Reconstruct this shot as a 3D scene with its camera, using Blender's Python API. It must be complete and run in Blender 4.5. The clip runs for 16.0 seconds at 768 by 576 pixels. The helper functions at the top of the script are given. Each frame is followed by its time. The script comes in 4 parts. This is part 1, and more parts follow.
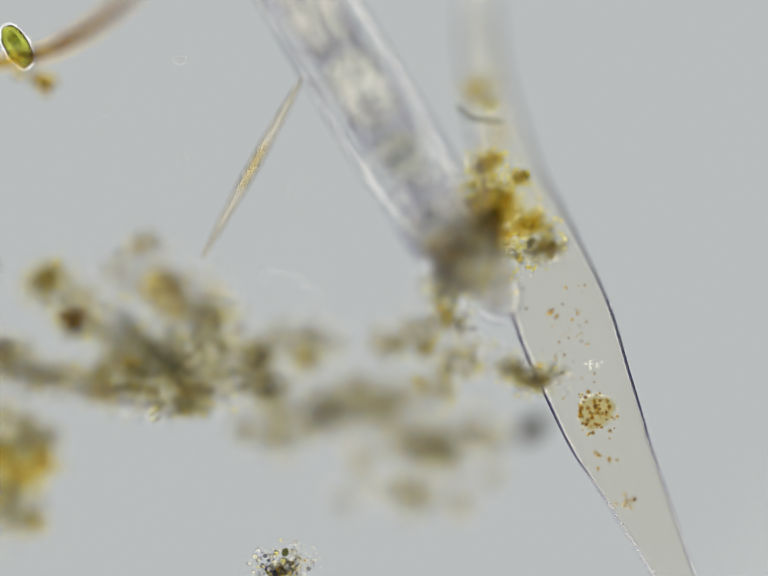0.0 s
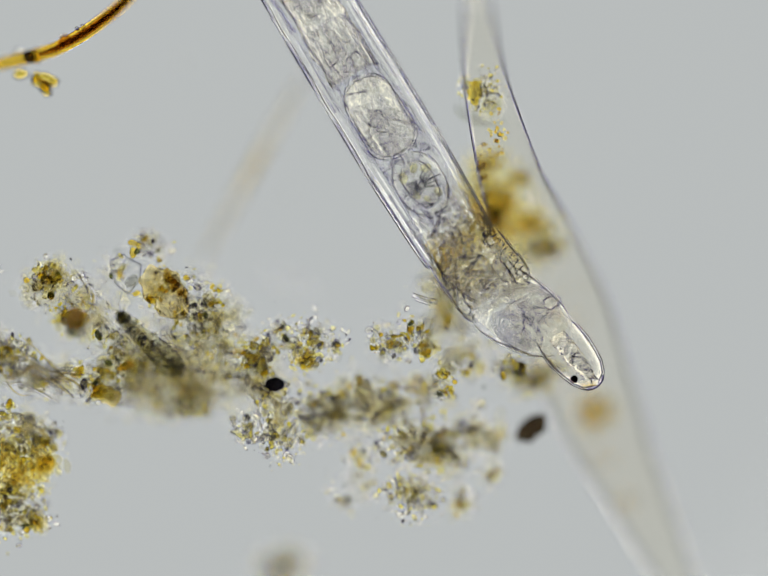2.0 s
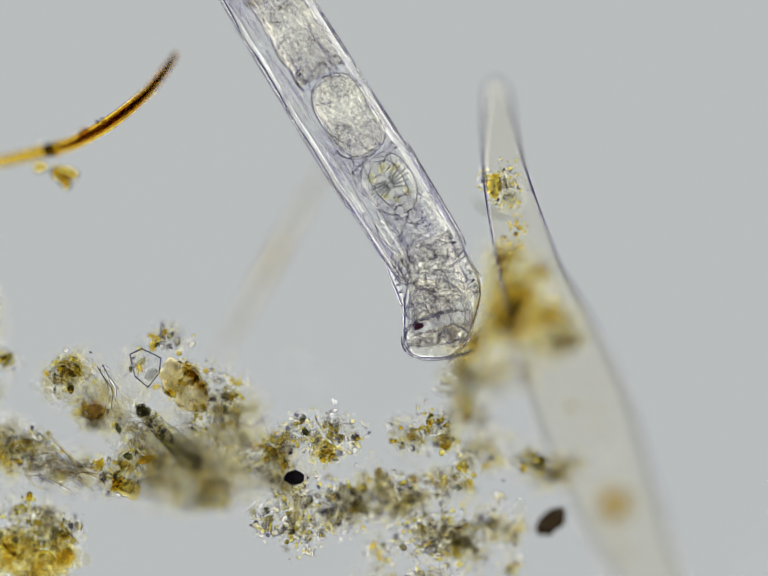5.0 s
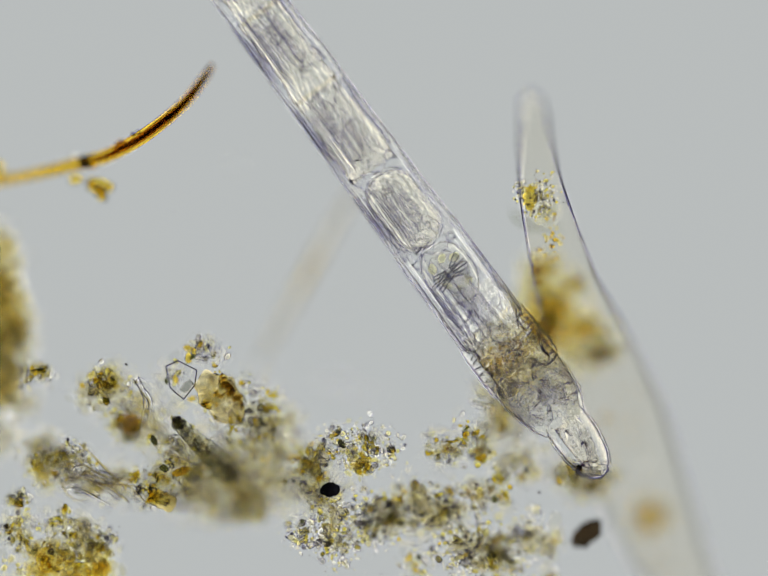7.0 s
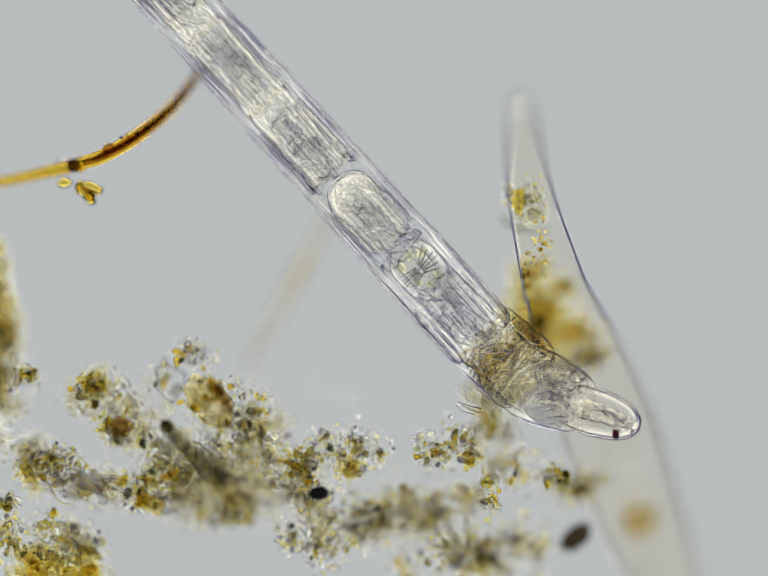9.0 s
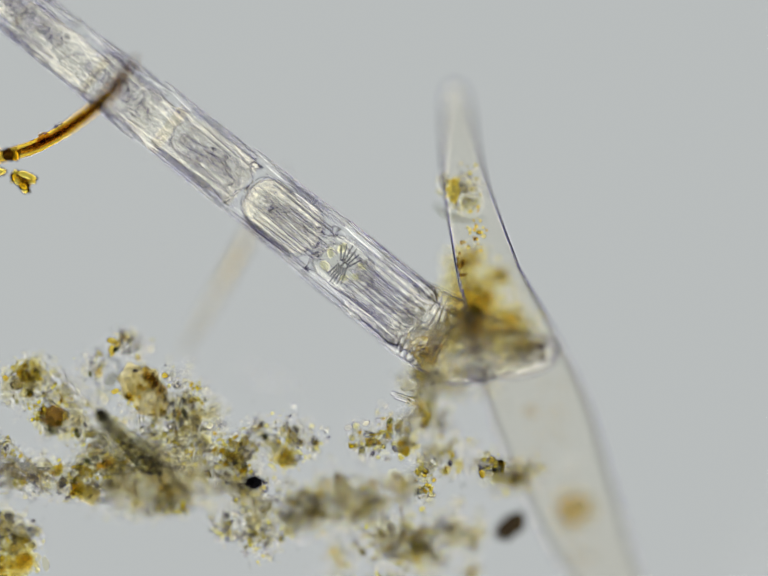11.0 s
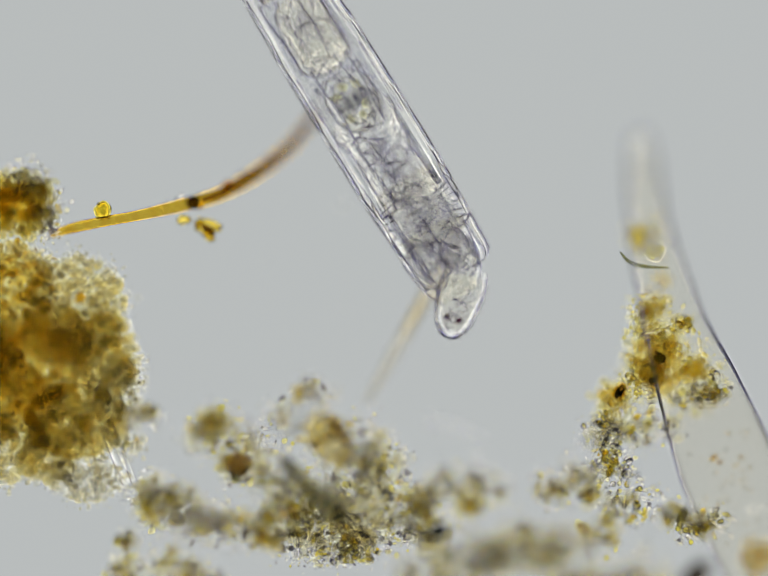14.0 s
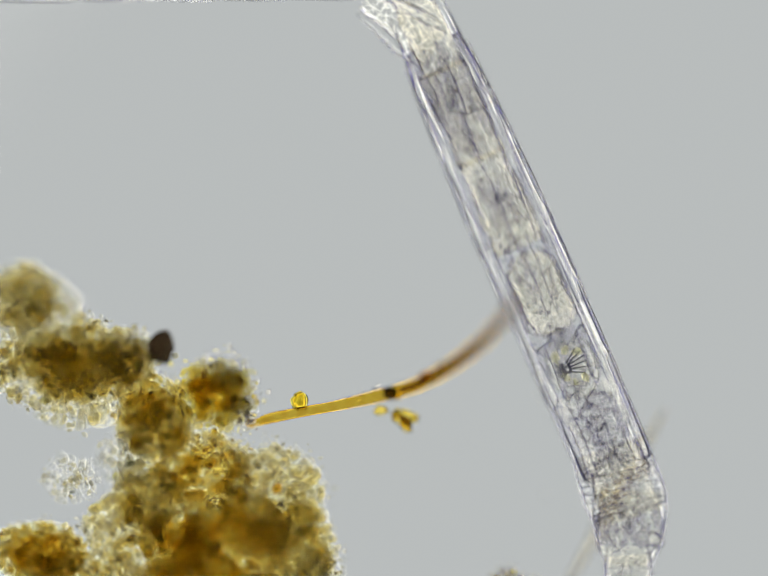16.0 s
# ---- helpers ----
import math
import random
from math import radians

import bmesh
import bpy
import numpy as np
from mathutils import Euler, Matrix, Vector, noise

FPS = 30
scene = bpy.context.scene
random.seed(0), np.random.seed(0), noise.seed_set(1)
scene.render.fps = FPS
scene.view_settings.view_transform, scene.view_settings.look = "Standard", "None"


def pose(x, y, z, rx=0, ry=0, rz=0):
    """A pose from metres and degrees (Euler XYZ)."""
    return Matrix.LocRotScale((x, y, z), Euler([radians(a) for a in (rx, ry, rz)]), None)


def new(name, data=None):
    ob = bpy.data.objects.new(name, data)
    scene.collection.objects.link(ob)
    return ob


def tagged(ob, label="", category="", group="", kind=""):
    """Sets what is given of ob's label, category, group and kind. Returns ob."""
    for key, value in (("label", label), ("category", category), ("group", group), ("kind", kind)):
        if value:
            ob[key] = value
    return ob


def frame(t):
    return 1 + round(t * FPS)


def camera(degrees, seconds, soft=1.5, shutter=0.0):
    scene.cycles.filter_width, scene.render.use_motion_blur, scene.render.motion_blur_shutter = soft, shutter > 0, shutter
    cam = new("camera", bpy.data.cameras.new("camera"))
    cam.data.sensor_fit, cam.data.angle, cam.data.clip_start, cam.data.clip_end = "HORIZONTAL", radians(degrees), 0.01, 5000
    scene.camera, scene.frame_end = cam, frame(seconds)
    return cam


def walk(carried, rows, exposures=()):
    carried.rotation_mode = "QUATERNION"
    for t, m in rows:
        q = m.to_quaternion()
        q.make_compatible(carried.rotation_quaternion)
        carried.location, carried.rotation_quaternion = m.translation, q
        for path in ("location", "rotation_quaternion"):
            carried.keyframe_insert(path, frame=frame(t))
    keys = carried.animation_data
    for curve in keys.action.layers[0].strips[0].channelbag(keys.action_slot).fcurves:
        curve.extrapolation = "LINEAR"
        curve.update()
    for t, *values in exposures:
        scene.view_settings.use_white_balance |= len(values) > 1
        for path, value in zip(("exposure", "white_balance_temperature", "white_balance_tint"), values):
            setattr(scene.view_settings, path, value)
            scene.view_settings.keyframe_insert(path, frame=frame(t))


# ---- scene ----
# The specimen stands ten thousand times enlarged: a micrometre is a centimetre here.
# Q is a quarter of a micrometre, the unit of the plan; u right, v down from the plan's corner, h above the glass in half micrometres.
Q = 0.0025
REACH = 224.6            # from the lens to the plane that is sharp
cam = camera(1.0, 16.0, 1.1)
cam.data.dof.use_dof = True
cam.data.dof.focus_distance = REACH
cam.data.dof.aperture_fstop = 0.04594
cam.data.dof.aperture_blades = 0


def at(u, v, h=0.0):
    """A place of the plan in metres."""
    return Vector(((u - 784) * Q, (588 - v) * Q, h * 2 * Q))


# seconds, slide of the stage right and down, height of the sharp plane
STAGE = [(0.0, 0, 0, 72), (0.5, 0, 0, 40), (0.7, 0, 0, 32), (0.9, 0, 0, 55), (1.0, 0, 0, 70), (1.1, 0, 0, 95), (1.2, 0, 0, 122),
         (1.3, 0, 0, 145), (1.5, 0, 0, 172), (2.0, 0, 0, 188), (2.5, 6, 2, 200), (3.0, 5, 5, 200), (3.3, 6, 5, 200)]
STAGE += [(3.5, 9, 62, 200), (3.8, 28, 125, 200), (4.0, 34, 155, 200), (4.2, 39, 166, 200), (5.2, 40, 196, 200), (6.3, 43, 216, 200),
          (6.5, 53, 217, 200), (7.0, 113, 215, 200), (7.5, 112, 216, 200), (8.0, 112, 219, 190), (8.5, 112, 219, 184)]
STAGE += [(9.0, 90, 222, 180), (9.5, -42, 215, 182), (9.7, -47, 197, 182), (10.7, -44, 199, 177), (11.8, -42, 201, 172), (12.0, -42, 201, 172),
          (12.5, -41, 202, 172), (12.7, -20, 205, 172), (13.0, 108, 209, 173), (13.3, 267, 248, 173), (13.5, 334, 283, 168)]
STAGE += [(14.0, 334, 298, 126), (14.5, 338, 297, 124), (14.7, 428, 310, 124), (15.0, 558, 392, 124), (15.3, 608, 592, 124),
          (15.5, 648, 640, 124), (16.0, 736, 687, 124)]
walk(cam, [(t, pose(-du * Q, dv * Q, h * 2 * Q + REACH)) for t, du, dv, h in STAGE])

# ---- light: the lamp's field under the stage with added rings, and an added dim violet surround ----
world = bpy.data.worlds.new("violet_surround")
scene.world = world
world.use_nodes = True
# Added dim violet surround, so that strongly bent edges turn dark violet.
world.node_tree.nodes["Background"].inputs[0].default_value = (0.36, 0.36, 0.54, 1)
world.node_tree.nodes["Background"].inputs[1].default_value = 0.12
scene.cycles.max_bounces = 200
scene.cycles.transmission_bounces = 200
scene.cycles.transparent_max_bounces = 200
scene.cycles.caustics_refractive = True

# ---- materials ----


def nodes_of(name):
    m = bpy.data.materials.new(name)
    m.use_nodes = True
    return m, m.node_tree.nodes, m.node_tree.links, m.node_tree.nodes["Principled BSDF"]


def glow(name, colour, strength):
    m, n, l, p = nodes_of(name)
    n.remove(p)
    e = n.new("ShaderNodeEmission")
    co, no = n.new("ShaderNodeTexCoord"), n.new("ShaderNodeTexNoise")
    no.inputs["Scale"].default_value = 0.11
    no.inputs["Detail"].default_value = 1.0
    mix = n.new("ShaderNodeMix")
    mix.data_type = "RGBA"
    mix.inputs[6].default_value = (*colour, 1)
    mix.inputs[7].default_value = (*[c * 0.95 for c in colour], 1)
    l.new(co.outputs["Object"], no.inputs["Vector"])
    l.new(no.outputs["Fac"], mix.inputs["Factor"])
    l.new(mix.outputs[2], e.inputs["Color"])
    e.inputs["Strength"].default_value = strength
    l.new(e.outputs[0], n["Material Output"].inputs["Surface"])
    return m


def clear(name, tints, ior, grain=0.0, size=20.0, rough=0.0, spread="island", cells=0.0, deep=0.0, long=1.0):
    """A clear, tinted stuff that bends light. tints: colours from which each granule, or each patch, takes its own.
    grain: depth of the relief; size: its width in plan units. cells, deep: width and depth of rounded cells on it, drawn out along x by long."""
    m, n, l, p = nodes_of(name)
    p.inputs["Transmission Weight"].default_value = 1
    p.inputs["IOR"].default_value = ior
    p.inputs["Roughness"].default_value = rough
    p.inputs["Specular IOR Level"].default_value = 0.1
    co, no = n.new("ShaderNodeTexCoord"), n.new("ShaderNodeTexNoise")
    no.inputs["Scale"].default_value = 1 / (size * Q)
    no.inputs["Detail"].default_value = 3
    l.new(co.outputs["Object"], no.inputs["Vector"])
    ramp = n.new("ShaderNodeValToRGB")
    ramp.color_ramp.elements[0].color = (*tints[0], 1)
    ramp.color_ramp.elements[1].color = (*tints[-1], 1)
    for k, c in enumerate(tints[1:-1]):
        ramp.color_ramp.elements.new((k + 1) / (len(tints) - 1)).color = (*c, 1)
    if spread == "island":
        l.new(n.new("ShaderNodeNewGeometry").outputs["Random Per Island"], ramp.inputs["Fac"])
    else:
        wide = n.new("ShaderNodeTexNoise")
        wide.inputs["Scale"].default_value = 1 / (size * 4 * Q)
        stretch = n.new("ShaderNodeMapRange")
        stretch.inputs["From Min"].default_value, stretch.inputs["From Max"].default_value = 0.3, 0.7
        l.new(co.outputs["Object"], wide.inputs["Vector"])
        l.new(wide.outputs["Fac"], stretch.inputs["Value"])
        l.new(stretch.outputs[0], ramp.inputs["Fac"])
    l.new(ramp.outputs["Color"], p.inputs["Base Color"])
    if cells:
        squeeze, warp = n.new("ShaderNodeMapping"), n.new("ShaderNodeVectorMath")
        squeeze.inputs["Scale"].default_value = (1 / long, 1, 1)
        warp.operation = "MULTIPLY_ADD"
        warp.inputs[1].default_value = (0.9 * cells * Q,) * 3
        l.new(no.outputs["Color"], warp.inputs[0])
        l.new(co.outputs["Object"], squeeze.inputs["Vector"])
        l.new(squeeze.outputs[0], warp.inputs[2])
        heights = []
        for k, part_size in enumerate((1.0, 0.45)):
            vo, dome = n.new("ShaderNodeTexVoronoi"), n.new("ShaderNodeMath")
            vo.inputs["Scale"].default_value = 1 / (cells * part_size * Q)
            dome.operation = "POWER"
            dome.inputs[1].default_value = 1.7
            l.new(warp.outputs[0], vo.inputs["Vector"])
            l.new(vo.outputs["Distance"], dome.inputs[0])
            heights.append(dome)
        both = n.new("ShaderNodeMath")
        both.operation = "MULTIPLY_ADD"
        both.inputs[1].default_value = 0.35
        l.new(heights[1].outputs[0], both.inputs[0])
        l.new(heights[0].outputs[0], both.inputs[2])
        b = n.new("ShaderNodeBump")
        b.invert = True
        b.inputs["Strength"].default_value = 1
        b.inputs["Distance"].default_value = deep * Q
        l.new(both.outputs[0], b.inputs["Height"])
        l.new(b.outputs["Normal"], p.inputs["Normal"])
    elif grain:
        b = n.new("ShaderNodeBump")
        b.inputs["Strength"].default_value = 1
        b.inputs["Distance"].default_value = grain * Q
        l.new(no.outputs["Fac"], b.inputs["Height"])
        l.new(b.outputs["Normal"], p.inputs["Normal"])
    return m


LAMP = glow("lamp_field", (0.497, 0.519, 0.518), 1.0)
# Added glowing rings: highlights in bent light, then warm and violet edges.
ADDED_BRIGHT_RING = glow("added_bright_ring", (1.95, 1.96, 1.84), 1.0)
ADDED_WARM_RING = glow("added_warm_ring", (0.95, 0.76, 0.3), 1.0)
ADDED_VIOLET_RING = glow("added_violet_ring", (0.17, 0.16, 0.6), 1.0)
GLASS = clear("slide_glass", [(1, 1, 1), (0.995, 1, 1)], 1.0, spread="patch")
CUTICLE = clear("cuticle", [(0.994, 0.993, 0.992), (0.997, 0.996, 0.985)], 1.1, 0.8, 40, spread="patch")
MEMBRANE = clear("membrane", [(0.988, 0.985, 0.965), (0.994, 0.992, 0.97)], 1.075, 2.5, 14, spread="patch")
YOLK = clear("yolk_tissue", [(0.945, 0.93, 0.87), (0.965, 0.955, 0.91)], 1.06, 0, 12, spread="patch", cells=9, deep=10)
GUT = clear("gut_tissue", [(0.89, 0.86, 0.76), (0.945, 0.93, 0.875)], 1.06, 0, 12, spread="patch", cells=10, deep=9, long=1.9)
HEAD_TISSUE = clear("head_tissue", [(0.95, 0.935, 0.87), (0.975, 0.967, 0.93)], 1.045, 0, 14, spread="patch", cells=11, deep=6)
TISSUE = clear("soft_tissue", [(0.965, 0.957, 0.92), (0.985, 0.98, 0.96)], 1.06, 0, 16, spread="patch", cells=14, deep=13)
BEAD = clear("tissue_bead", [(0.996, 0.993, 0.97), (0.985, 0.975, 0.91), (0.998, 0.996, 0.98), (0.985, 0.98, 0.94)], 1.15)
THREAD = clear("muscle_thread", [(0.8, 0.79, 0.87), (0.94, 0.94, 0.95)], 1.17, spread="patch")
MUSCLE = clear("long_muscle", [(0.81, 0.81, 0.89), (0.92, 0.92, 0.94)], 1.2, spread="patch")
FOLD = clear("tissue_fold", [(0.9, 0.89, 0.92), (0.965, 0.96, 0.955)], 1.15, spread="patch")
JAW = clear("jaw_plate", [(0.3, 0.31, 0.33), (0.55, 0.56, 0.55)], 1.15, spread="patch")
FOOD = clear("swallowed_food", [(0.88, 0.87, 0.6), (0.95, 0.94, 0.8)], 1.06, spread="patch", size=6)
EYE = clear("eye_pigment", [(0.03, 0.006, 0.03), (0.12, 0.01, 0.02)], 1.1, spread="patch", size=6)
CELL_WALL = clear("cell_wall", [(0.985, 0.968, 0.918), (0.992, 0.982, 0.945)], 1.06, 0.8, 60, spread="patch")
GOLD = clear("golden_chitin", [(0.72, 0.42, 0.03), (0.88, 0.62, 0.08), (0.8, 0.5, 0.04)], 1.03, 1.5, 10, spread="patch")
GRAIN = clear("clear_grain", [(0.975, 0.965, 0.91), (0.96, 0.935, 0.8), (0.985, 0.98, 0.94), (0.965, 0.95, 0.86), (0.94, 0.89, 0.38), (0.98, 0.97, 0.93), (0.94, 0.925, 0.85), (0.2, 0.19, 0.24)], 1.1)
OLIVE = clear("olive_grain", [(0.955, 0.945, 0.89), (0.93, 0.91, 0.76), (0.965, 0.955, 0.91), (0.91, 0.82, 0.13), (0.945, 0.93, 0.86), (0.955, 0.94, 0.87), (0.24, 0.22, 0.24)], 1.1)
AMBER = clear("amber_grain", [(0.95, 0.9, 0.62), (0.93, 0.88, 0.5), (0.96, 0.93, 0.76), (0.93, 0.85, 0.3), (0.94, 0.89, 0.68)], 1.06)
GOLD_GRAIN = clear("golden_grain", [(0.93, 0.86, 0.28), (0.91, 0.8, 0.16), (0.95, 0.9, 0.42), (0.88, 0.7, 0.1), (0.92, 0.84, 0.2)], 1.07)
SOFT_OLIVE = clear("soft_olive_grain", [(0.94, 0.92, 0.84), (0.92, 0.89, 0.74), (0.96, 0.94, 0.87), (0.9, 0.87, 0.68), (0.55, 0.52, 0.42)], 1.027)
SOFT_AMBER = clear("soft_amber_grain", [(0.94, 0.885, 0.66), (0.93, 0.86, 0.54), (0.955, 0.91, 0.74), (0.93, 0.845, 0.46), (0.56, 0.46, 0.28)], 1.026)
SLIME = clear("slime", [(0.972, 0.969, 0.952), (0.963, 0.96, 0.94), (0.98, 0.978, 0.966)], 1.008, 2.0, 8)
OLIVE_SLIME = clear("olive_slime", [(0.962, 0.953, 0.908), (0.953, 0.942, 0.885), (0.973, 0.966, 0.93)], 1.008, 2.0, 8)
OCHRE_SLIME = clear("ochre_slime", [(0.958, 0.92, 0.735), (0.968, 0.938, 0.8), (0.946, 0.9, 0.665)], 1.008, 2.0, 8)
AMBER_DROP = clear("amber_drop", [(0.88, 0.79, 0.46), (0.82, 0.7, 0.36)], 1.01, 2.0, 10, spread="patch")
BUBBLE = clear("bubble_wall", [(0.95, 0.94, 0.86), (0.97, 0.96, 0.9)], 1.025, 2.0, 10, spread="patch")
BARREL = clear("barrel_wall", [(0.9, 0.8, 0.45), (0.95, 0.9, 0.68)], 1.14, 1.0, 8, spread="patch")
PALE = clear("pale_grain", [(0.95, 0.95, 0.92), (0.9, 0.88, 0.8)], 1.045, 1.0, 8, spread="patch")
SMOKE = clear("smoky_grain", [(0.45, 0.46, 0.44), (0.65, 0.64, 0.58)], 1.045, 1.0, 8, spread="patch")
VIOLET_GRAIN = clear("violet_grey_grain", [(0.62, 0.61, 0.66), (0.82, 0.82, 0.84)], 1.1, spread="patch")
SMOKE_DARK = clear("dark_smoky_grain", [(0.03, 0.022, 0.018), (0.14, 0.1, 0.07)], 1.045, 1.0, 10, spread="patch")
OLIVE_GRAIN = clear("olive_glass", [(0.62, 0.6, 0.3), (0.8, 0.76, 0.5)], 1.045, 1.0, 8, spread="patch")
FLAKE = clear("brown_flake", [(0.5, 0.4, 0.16), (0.8, 0.7, 0.42), (0.9, 0.83, 0.62)], 1.035, 1.5, 7, spread="patch")
DARK_GREEN = clear("dark_green_oil", [(0.12, 0.14, 0.05), (0.3, 0.3, 0.12)], 1.08, 1.0, 8, spread="patch")
OIL = clear("oil_droplet", [(0.93, 0.82, 0.25), (0.88, 0.7, 0.2), (0.95, 0.88, 0.45), (0.6, 0.42, 0.18)], 1.075)
BROWN_OIL = clear("brown_oil", [(0.66, 0.46, 0.1), (0.4, 0.25, 0.08), (0.8, 0.62, 0.2), (0.5, 0.32, 0.1)], 1.06)
GREEN = clear("chloroplast", [(0.2, 0.25, 0.02), (0.55, 0.57, 0.1), (0.14, 0.18, 0.015)], 1.08, 3.0, 9, spread="patch")
SILICA = clear("silica", [(0.97, 0.97, 0.97), (0.985, 0.98, 0.95)], 1.04, 0.5, 12, spread="patch")
FRUSTULE = clear("frustule", [(0.82, 0.76, 0.64), (0.87, 0.82, 0.71)], 1.05, spread="patch")
OUTLINE_RAIL = clear("frustule_outline_rail", [(0.5, 0.48, 0.36), (0.6, 0.54, 0.42)], 1.04, 0.5, 8, spread="patch")
CRYSTAL = clear("clear_crystal", [(0.97, 0.97, 0.97), (0.985, 0.98, 0.95)], 1.13, 0.8, 14, spread="patch")
GOLD_PLASTID = clear("golden_plastid", [(0.8, 0.62, 0.06), (0.95, 0.85, 0.3)], 1.04, 3.0, 9, spread="patch")
GOLD_CRYSTAL = clear("golden_crystal", [(0.76, 0.55, 0.04), (0.93, 0.77, 0.2)], 1.12, 1.5, 8, spread="patch")
NEEDLE_GOLD = clear("diatom_plastid", [(0.66, 0.53, 0.2), (0.8, 0.68, 0.36)], 1.03, 1.0, 10, spread="patch")
BROWN_CORE = clear("bristle_core", [(0.42, 0.23, 0.08), (0.6, 0.36, 0.11)], 1.03, 1.0, 10, spread="patch")
DARK = clear("dark_mineral", [(0.004, 0.004, 0.01), (0.03, 0.025, 0.03)], 1.1, 1.0, 8, spread="patch")
DARK_BROWN = clear("dark_brown_mineral", [(0.012, 0.009, 0.006), (0.09, 0.06, 0.03)], 1.03, 2.5, 7, spread="patch")
BROWN = clear("brown_spore", [(0.3, 0.17, 0.05), (0.5, 0.32, 0.1)], 1.06, 2.0, 8, spread="patch")
GREYGREEN = clear("grey_green_sheath", [(0.52, 0.54, 0.47), (0.86, 0.83, 0.62)], 1.04, 4.0, 5, spread="patch")

# ---- shapes ----


def mesh_of(name, verts, faces, material, smooth=True):
    me = bpy.data.meshes.new(name)
    me.from_pydata([tuple(v) for v in verts], [], [tuple(f) for f in faces])
    me.materials.append(material)
    if smooth:
        me.polygons.foreach_set("use_smooth", [True] * len(me.polygons))
    me.update()
    return me


def part(name, me, parent=None, label="", place=None):
    ob = new(name, me)
    ob.parent = parent
    if place is not None:
        ob.matrix_basis = place
    return tagged(ob, label)


def thing(name, label, category, place=(0, 0, 0), group="", kind=""):
    ob = new(name)
    ob.location = place
    ob.empty_display_size = 0.05
    return tagged(ob, label, category, group, kind)


def lathe(profile, sides=28, ridge=0.0, ridges=18, flat=1.0, wobble=0.0, seed=0):
    """Verts and faces of a turned body along x. profile: rows of (x, r) in plan units."""
    rng = np.random.default_rng(seed)
    ph = rng.uniform(0, 6.28, 6)
    verts, faces, n = [], [], sides
    profile_end = min(x for x, r in profile) or -1.0
    for i, (x, r) in enumerate(profile):
        for k in range(n):
            a = 2 * math.pi * k / n
            rr = r * (1 + ridge * math.cos(ridges * a + ph[0]) + wobble * (math.sin(x * 0.03 + 2 * a + ph[1]) + 0.6 * math.sin(x * 0.07 - 3 * a + ph[2])))
            thin = flat if isinstance(flat, float) else flat[0] + (flat[1] - flat[0]) * min(1.0, max(0.0, x / profile_end))
            verts.append((x * Q, rr * math.cos(a) * Q, rr * math.sin(a) * thin * Q))
    for i in range(len(profile) - 1):
        for k in range(n):
            faces.append((i * n + k, (i + 1) * n + k, (i + 1) * n + (k + 1) % n, i * n + (k + 1) % n))
    return verts, faces


def capped(length, r0, r1, steps=10, nose=0.6):
    """A profile with rounded ends from x = 0 back to -length."""
    rows = []
    for i in range(steps + 1):
        s = i / steps
        r = r0 + (r1 - r0) * s
        end = min(s, 1 - s) * length
        lim = nose * max(r0, r1)
        if end < lim:
            r *= math.sqrt(max(0.0, 1 - (1 - end / lim) ** 2))
        rows.append((-s * length, max(r, 0.15)))
    return rows


def sleeve(length, r0, r1, steps=16, x0=0.0):
    """A profile of a soft tube, open at both ends."""
    return [(x0 - length * q, (r0 + (r1 - r0) * q) * (1 + 0.03 * math.sin(q * 23))) for q in np.linspace(0, 1, steps)]


def shell(profile, wall, shoulder=False):
    """A profile that runs back along the outside and forward again inside the wall."""
    profile = list(profile)
    if profile[0][1] >= 2:
        profile.insert(1, (profile[0][0] - 0.8, profile[0][1]))
    if profile[-1][1] >= 2:
        profile.insert(-1, (profile[-1][0] + 0.8, profile[-1][1]))
    ends = profile[0][0], profile[-1][0]
    near = 999 if shoulder or profile[0][1] < 2 else 0
    far = 999 if profile[-1][1] < 2 else 0
    fade = [min(1.0, 0.06 + min(ends[0] - x + near, x - ends[1] + far) / (35 if near or far else 90)) for x, r in profile]
    inner = [(x, max(r - wall * k, 0.3)) for (x, r), k in zip(profile, fade)]
    if profile[0][1] < 2:
        inner[0] = (profile[0][0] - wall, 0.3)
        inner = [inner[0]] + [q for q in inner[1:] if q[0] < inner[0][0] - 1]
    if profile[-1][1] < 2:
        inner[-1] = (profile[-1][0] + wall, 0.3)
        inner = [q for q in inner[:-1] if q[0] > inner[-1][0] + 1] + [inner[-1]]
    return profile + inner[::-1]


def ellipsoid(a, b, c, rough=0.0, rings=10, sides=18, seed=0):
    """Verts and faces of a lumpy ellipsoid round its centre."""
    prof = [(a * math.cos(math.pi * i / rings), max(math.sin(math.pi * i / rings), 0.01)) for i in range(rings + 1)]
    verts, faces = [], []
    for x, s in prof:
        for k in range(sides):
            t = 2 * math.pi * k / sides
            p = Vector((x, b * s * math.cos(t), c * s * math.sin(t)))
            if rough:
                p *= 1 + rough * noise.noise(p * (1.6 / max(b, 1)) + Vector((seed, seed * 0.7, 0)))
            verts.append(p * Q)
    for i in range(rings):
        for k in range(sides):
            faces.append((i * sides + k, (i + 1) * sides + k, (i + 1) * sides + (k + 1) % sides, i * sides + (k + 1) % sides))
    return verts, faces


def ico(level):
    bm = bmesh.new()
    bmesh.ops.create_icosphere(bm, subdivisions=level, radius=1)
    v = np.array([x.co[:] for x in bm.verts])
    f = np.array([[x.index for x in y.verts] for y in bm.faces])
    bm.free()
    return v, f


COARSE, FINE = ico(1), ico(2)


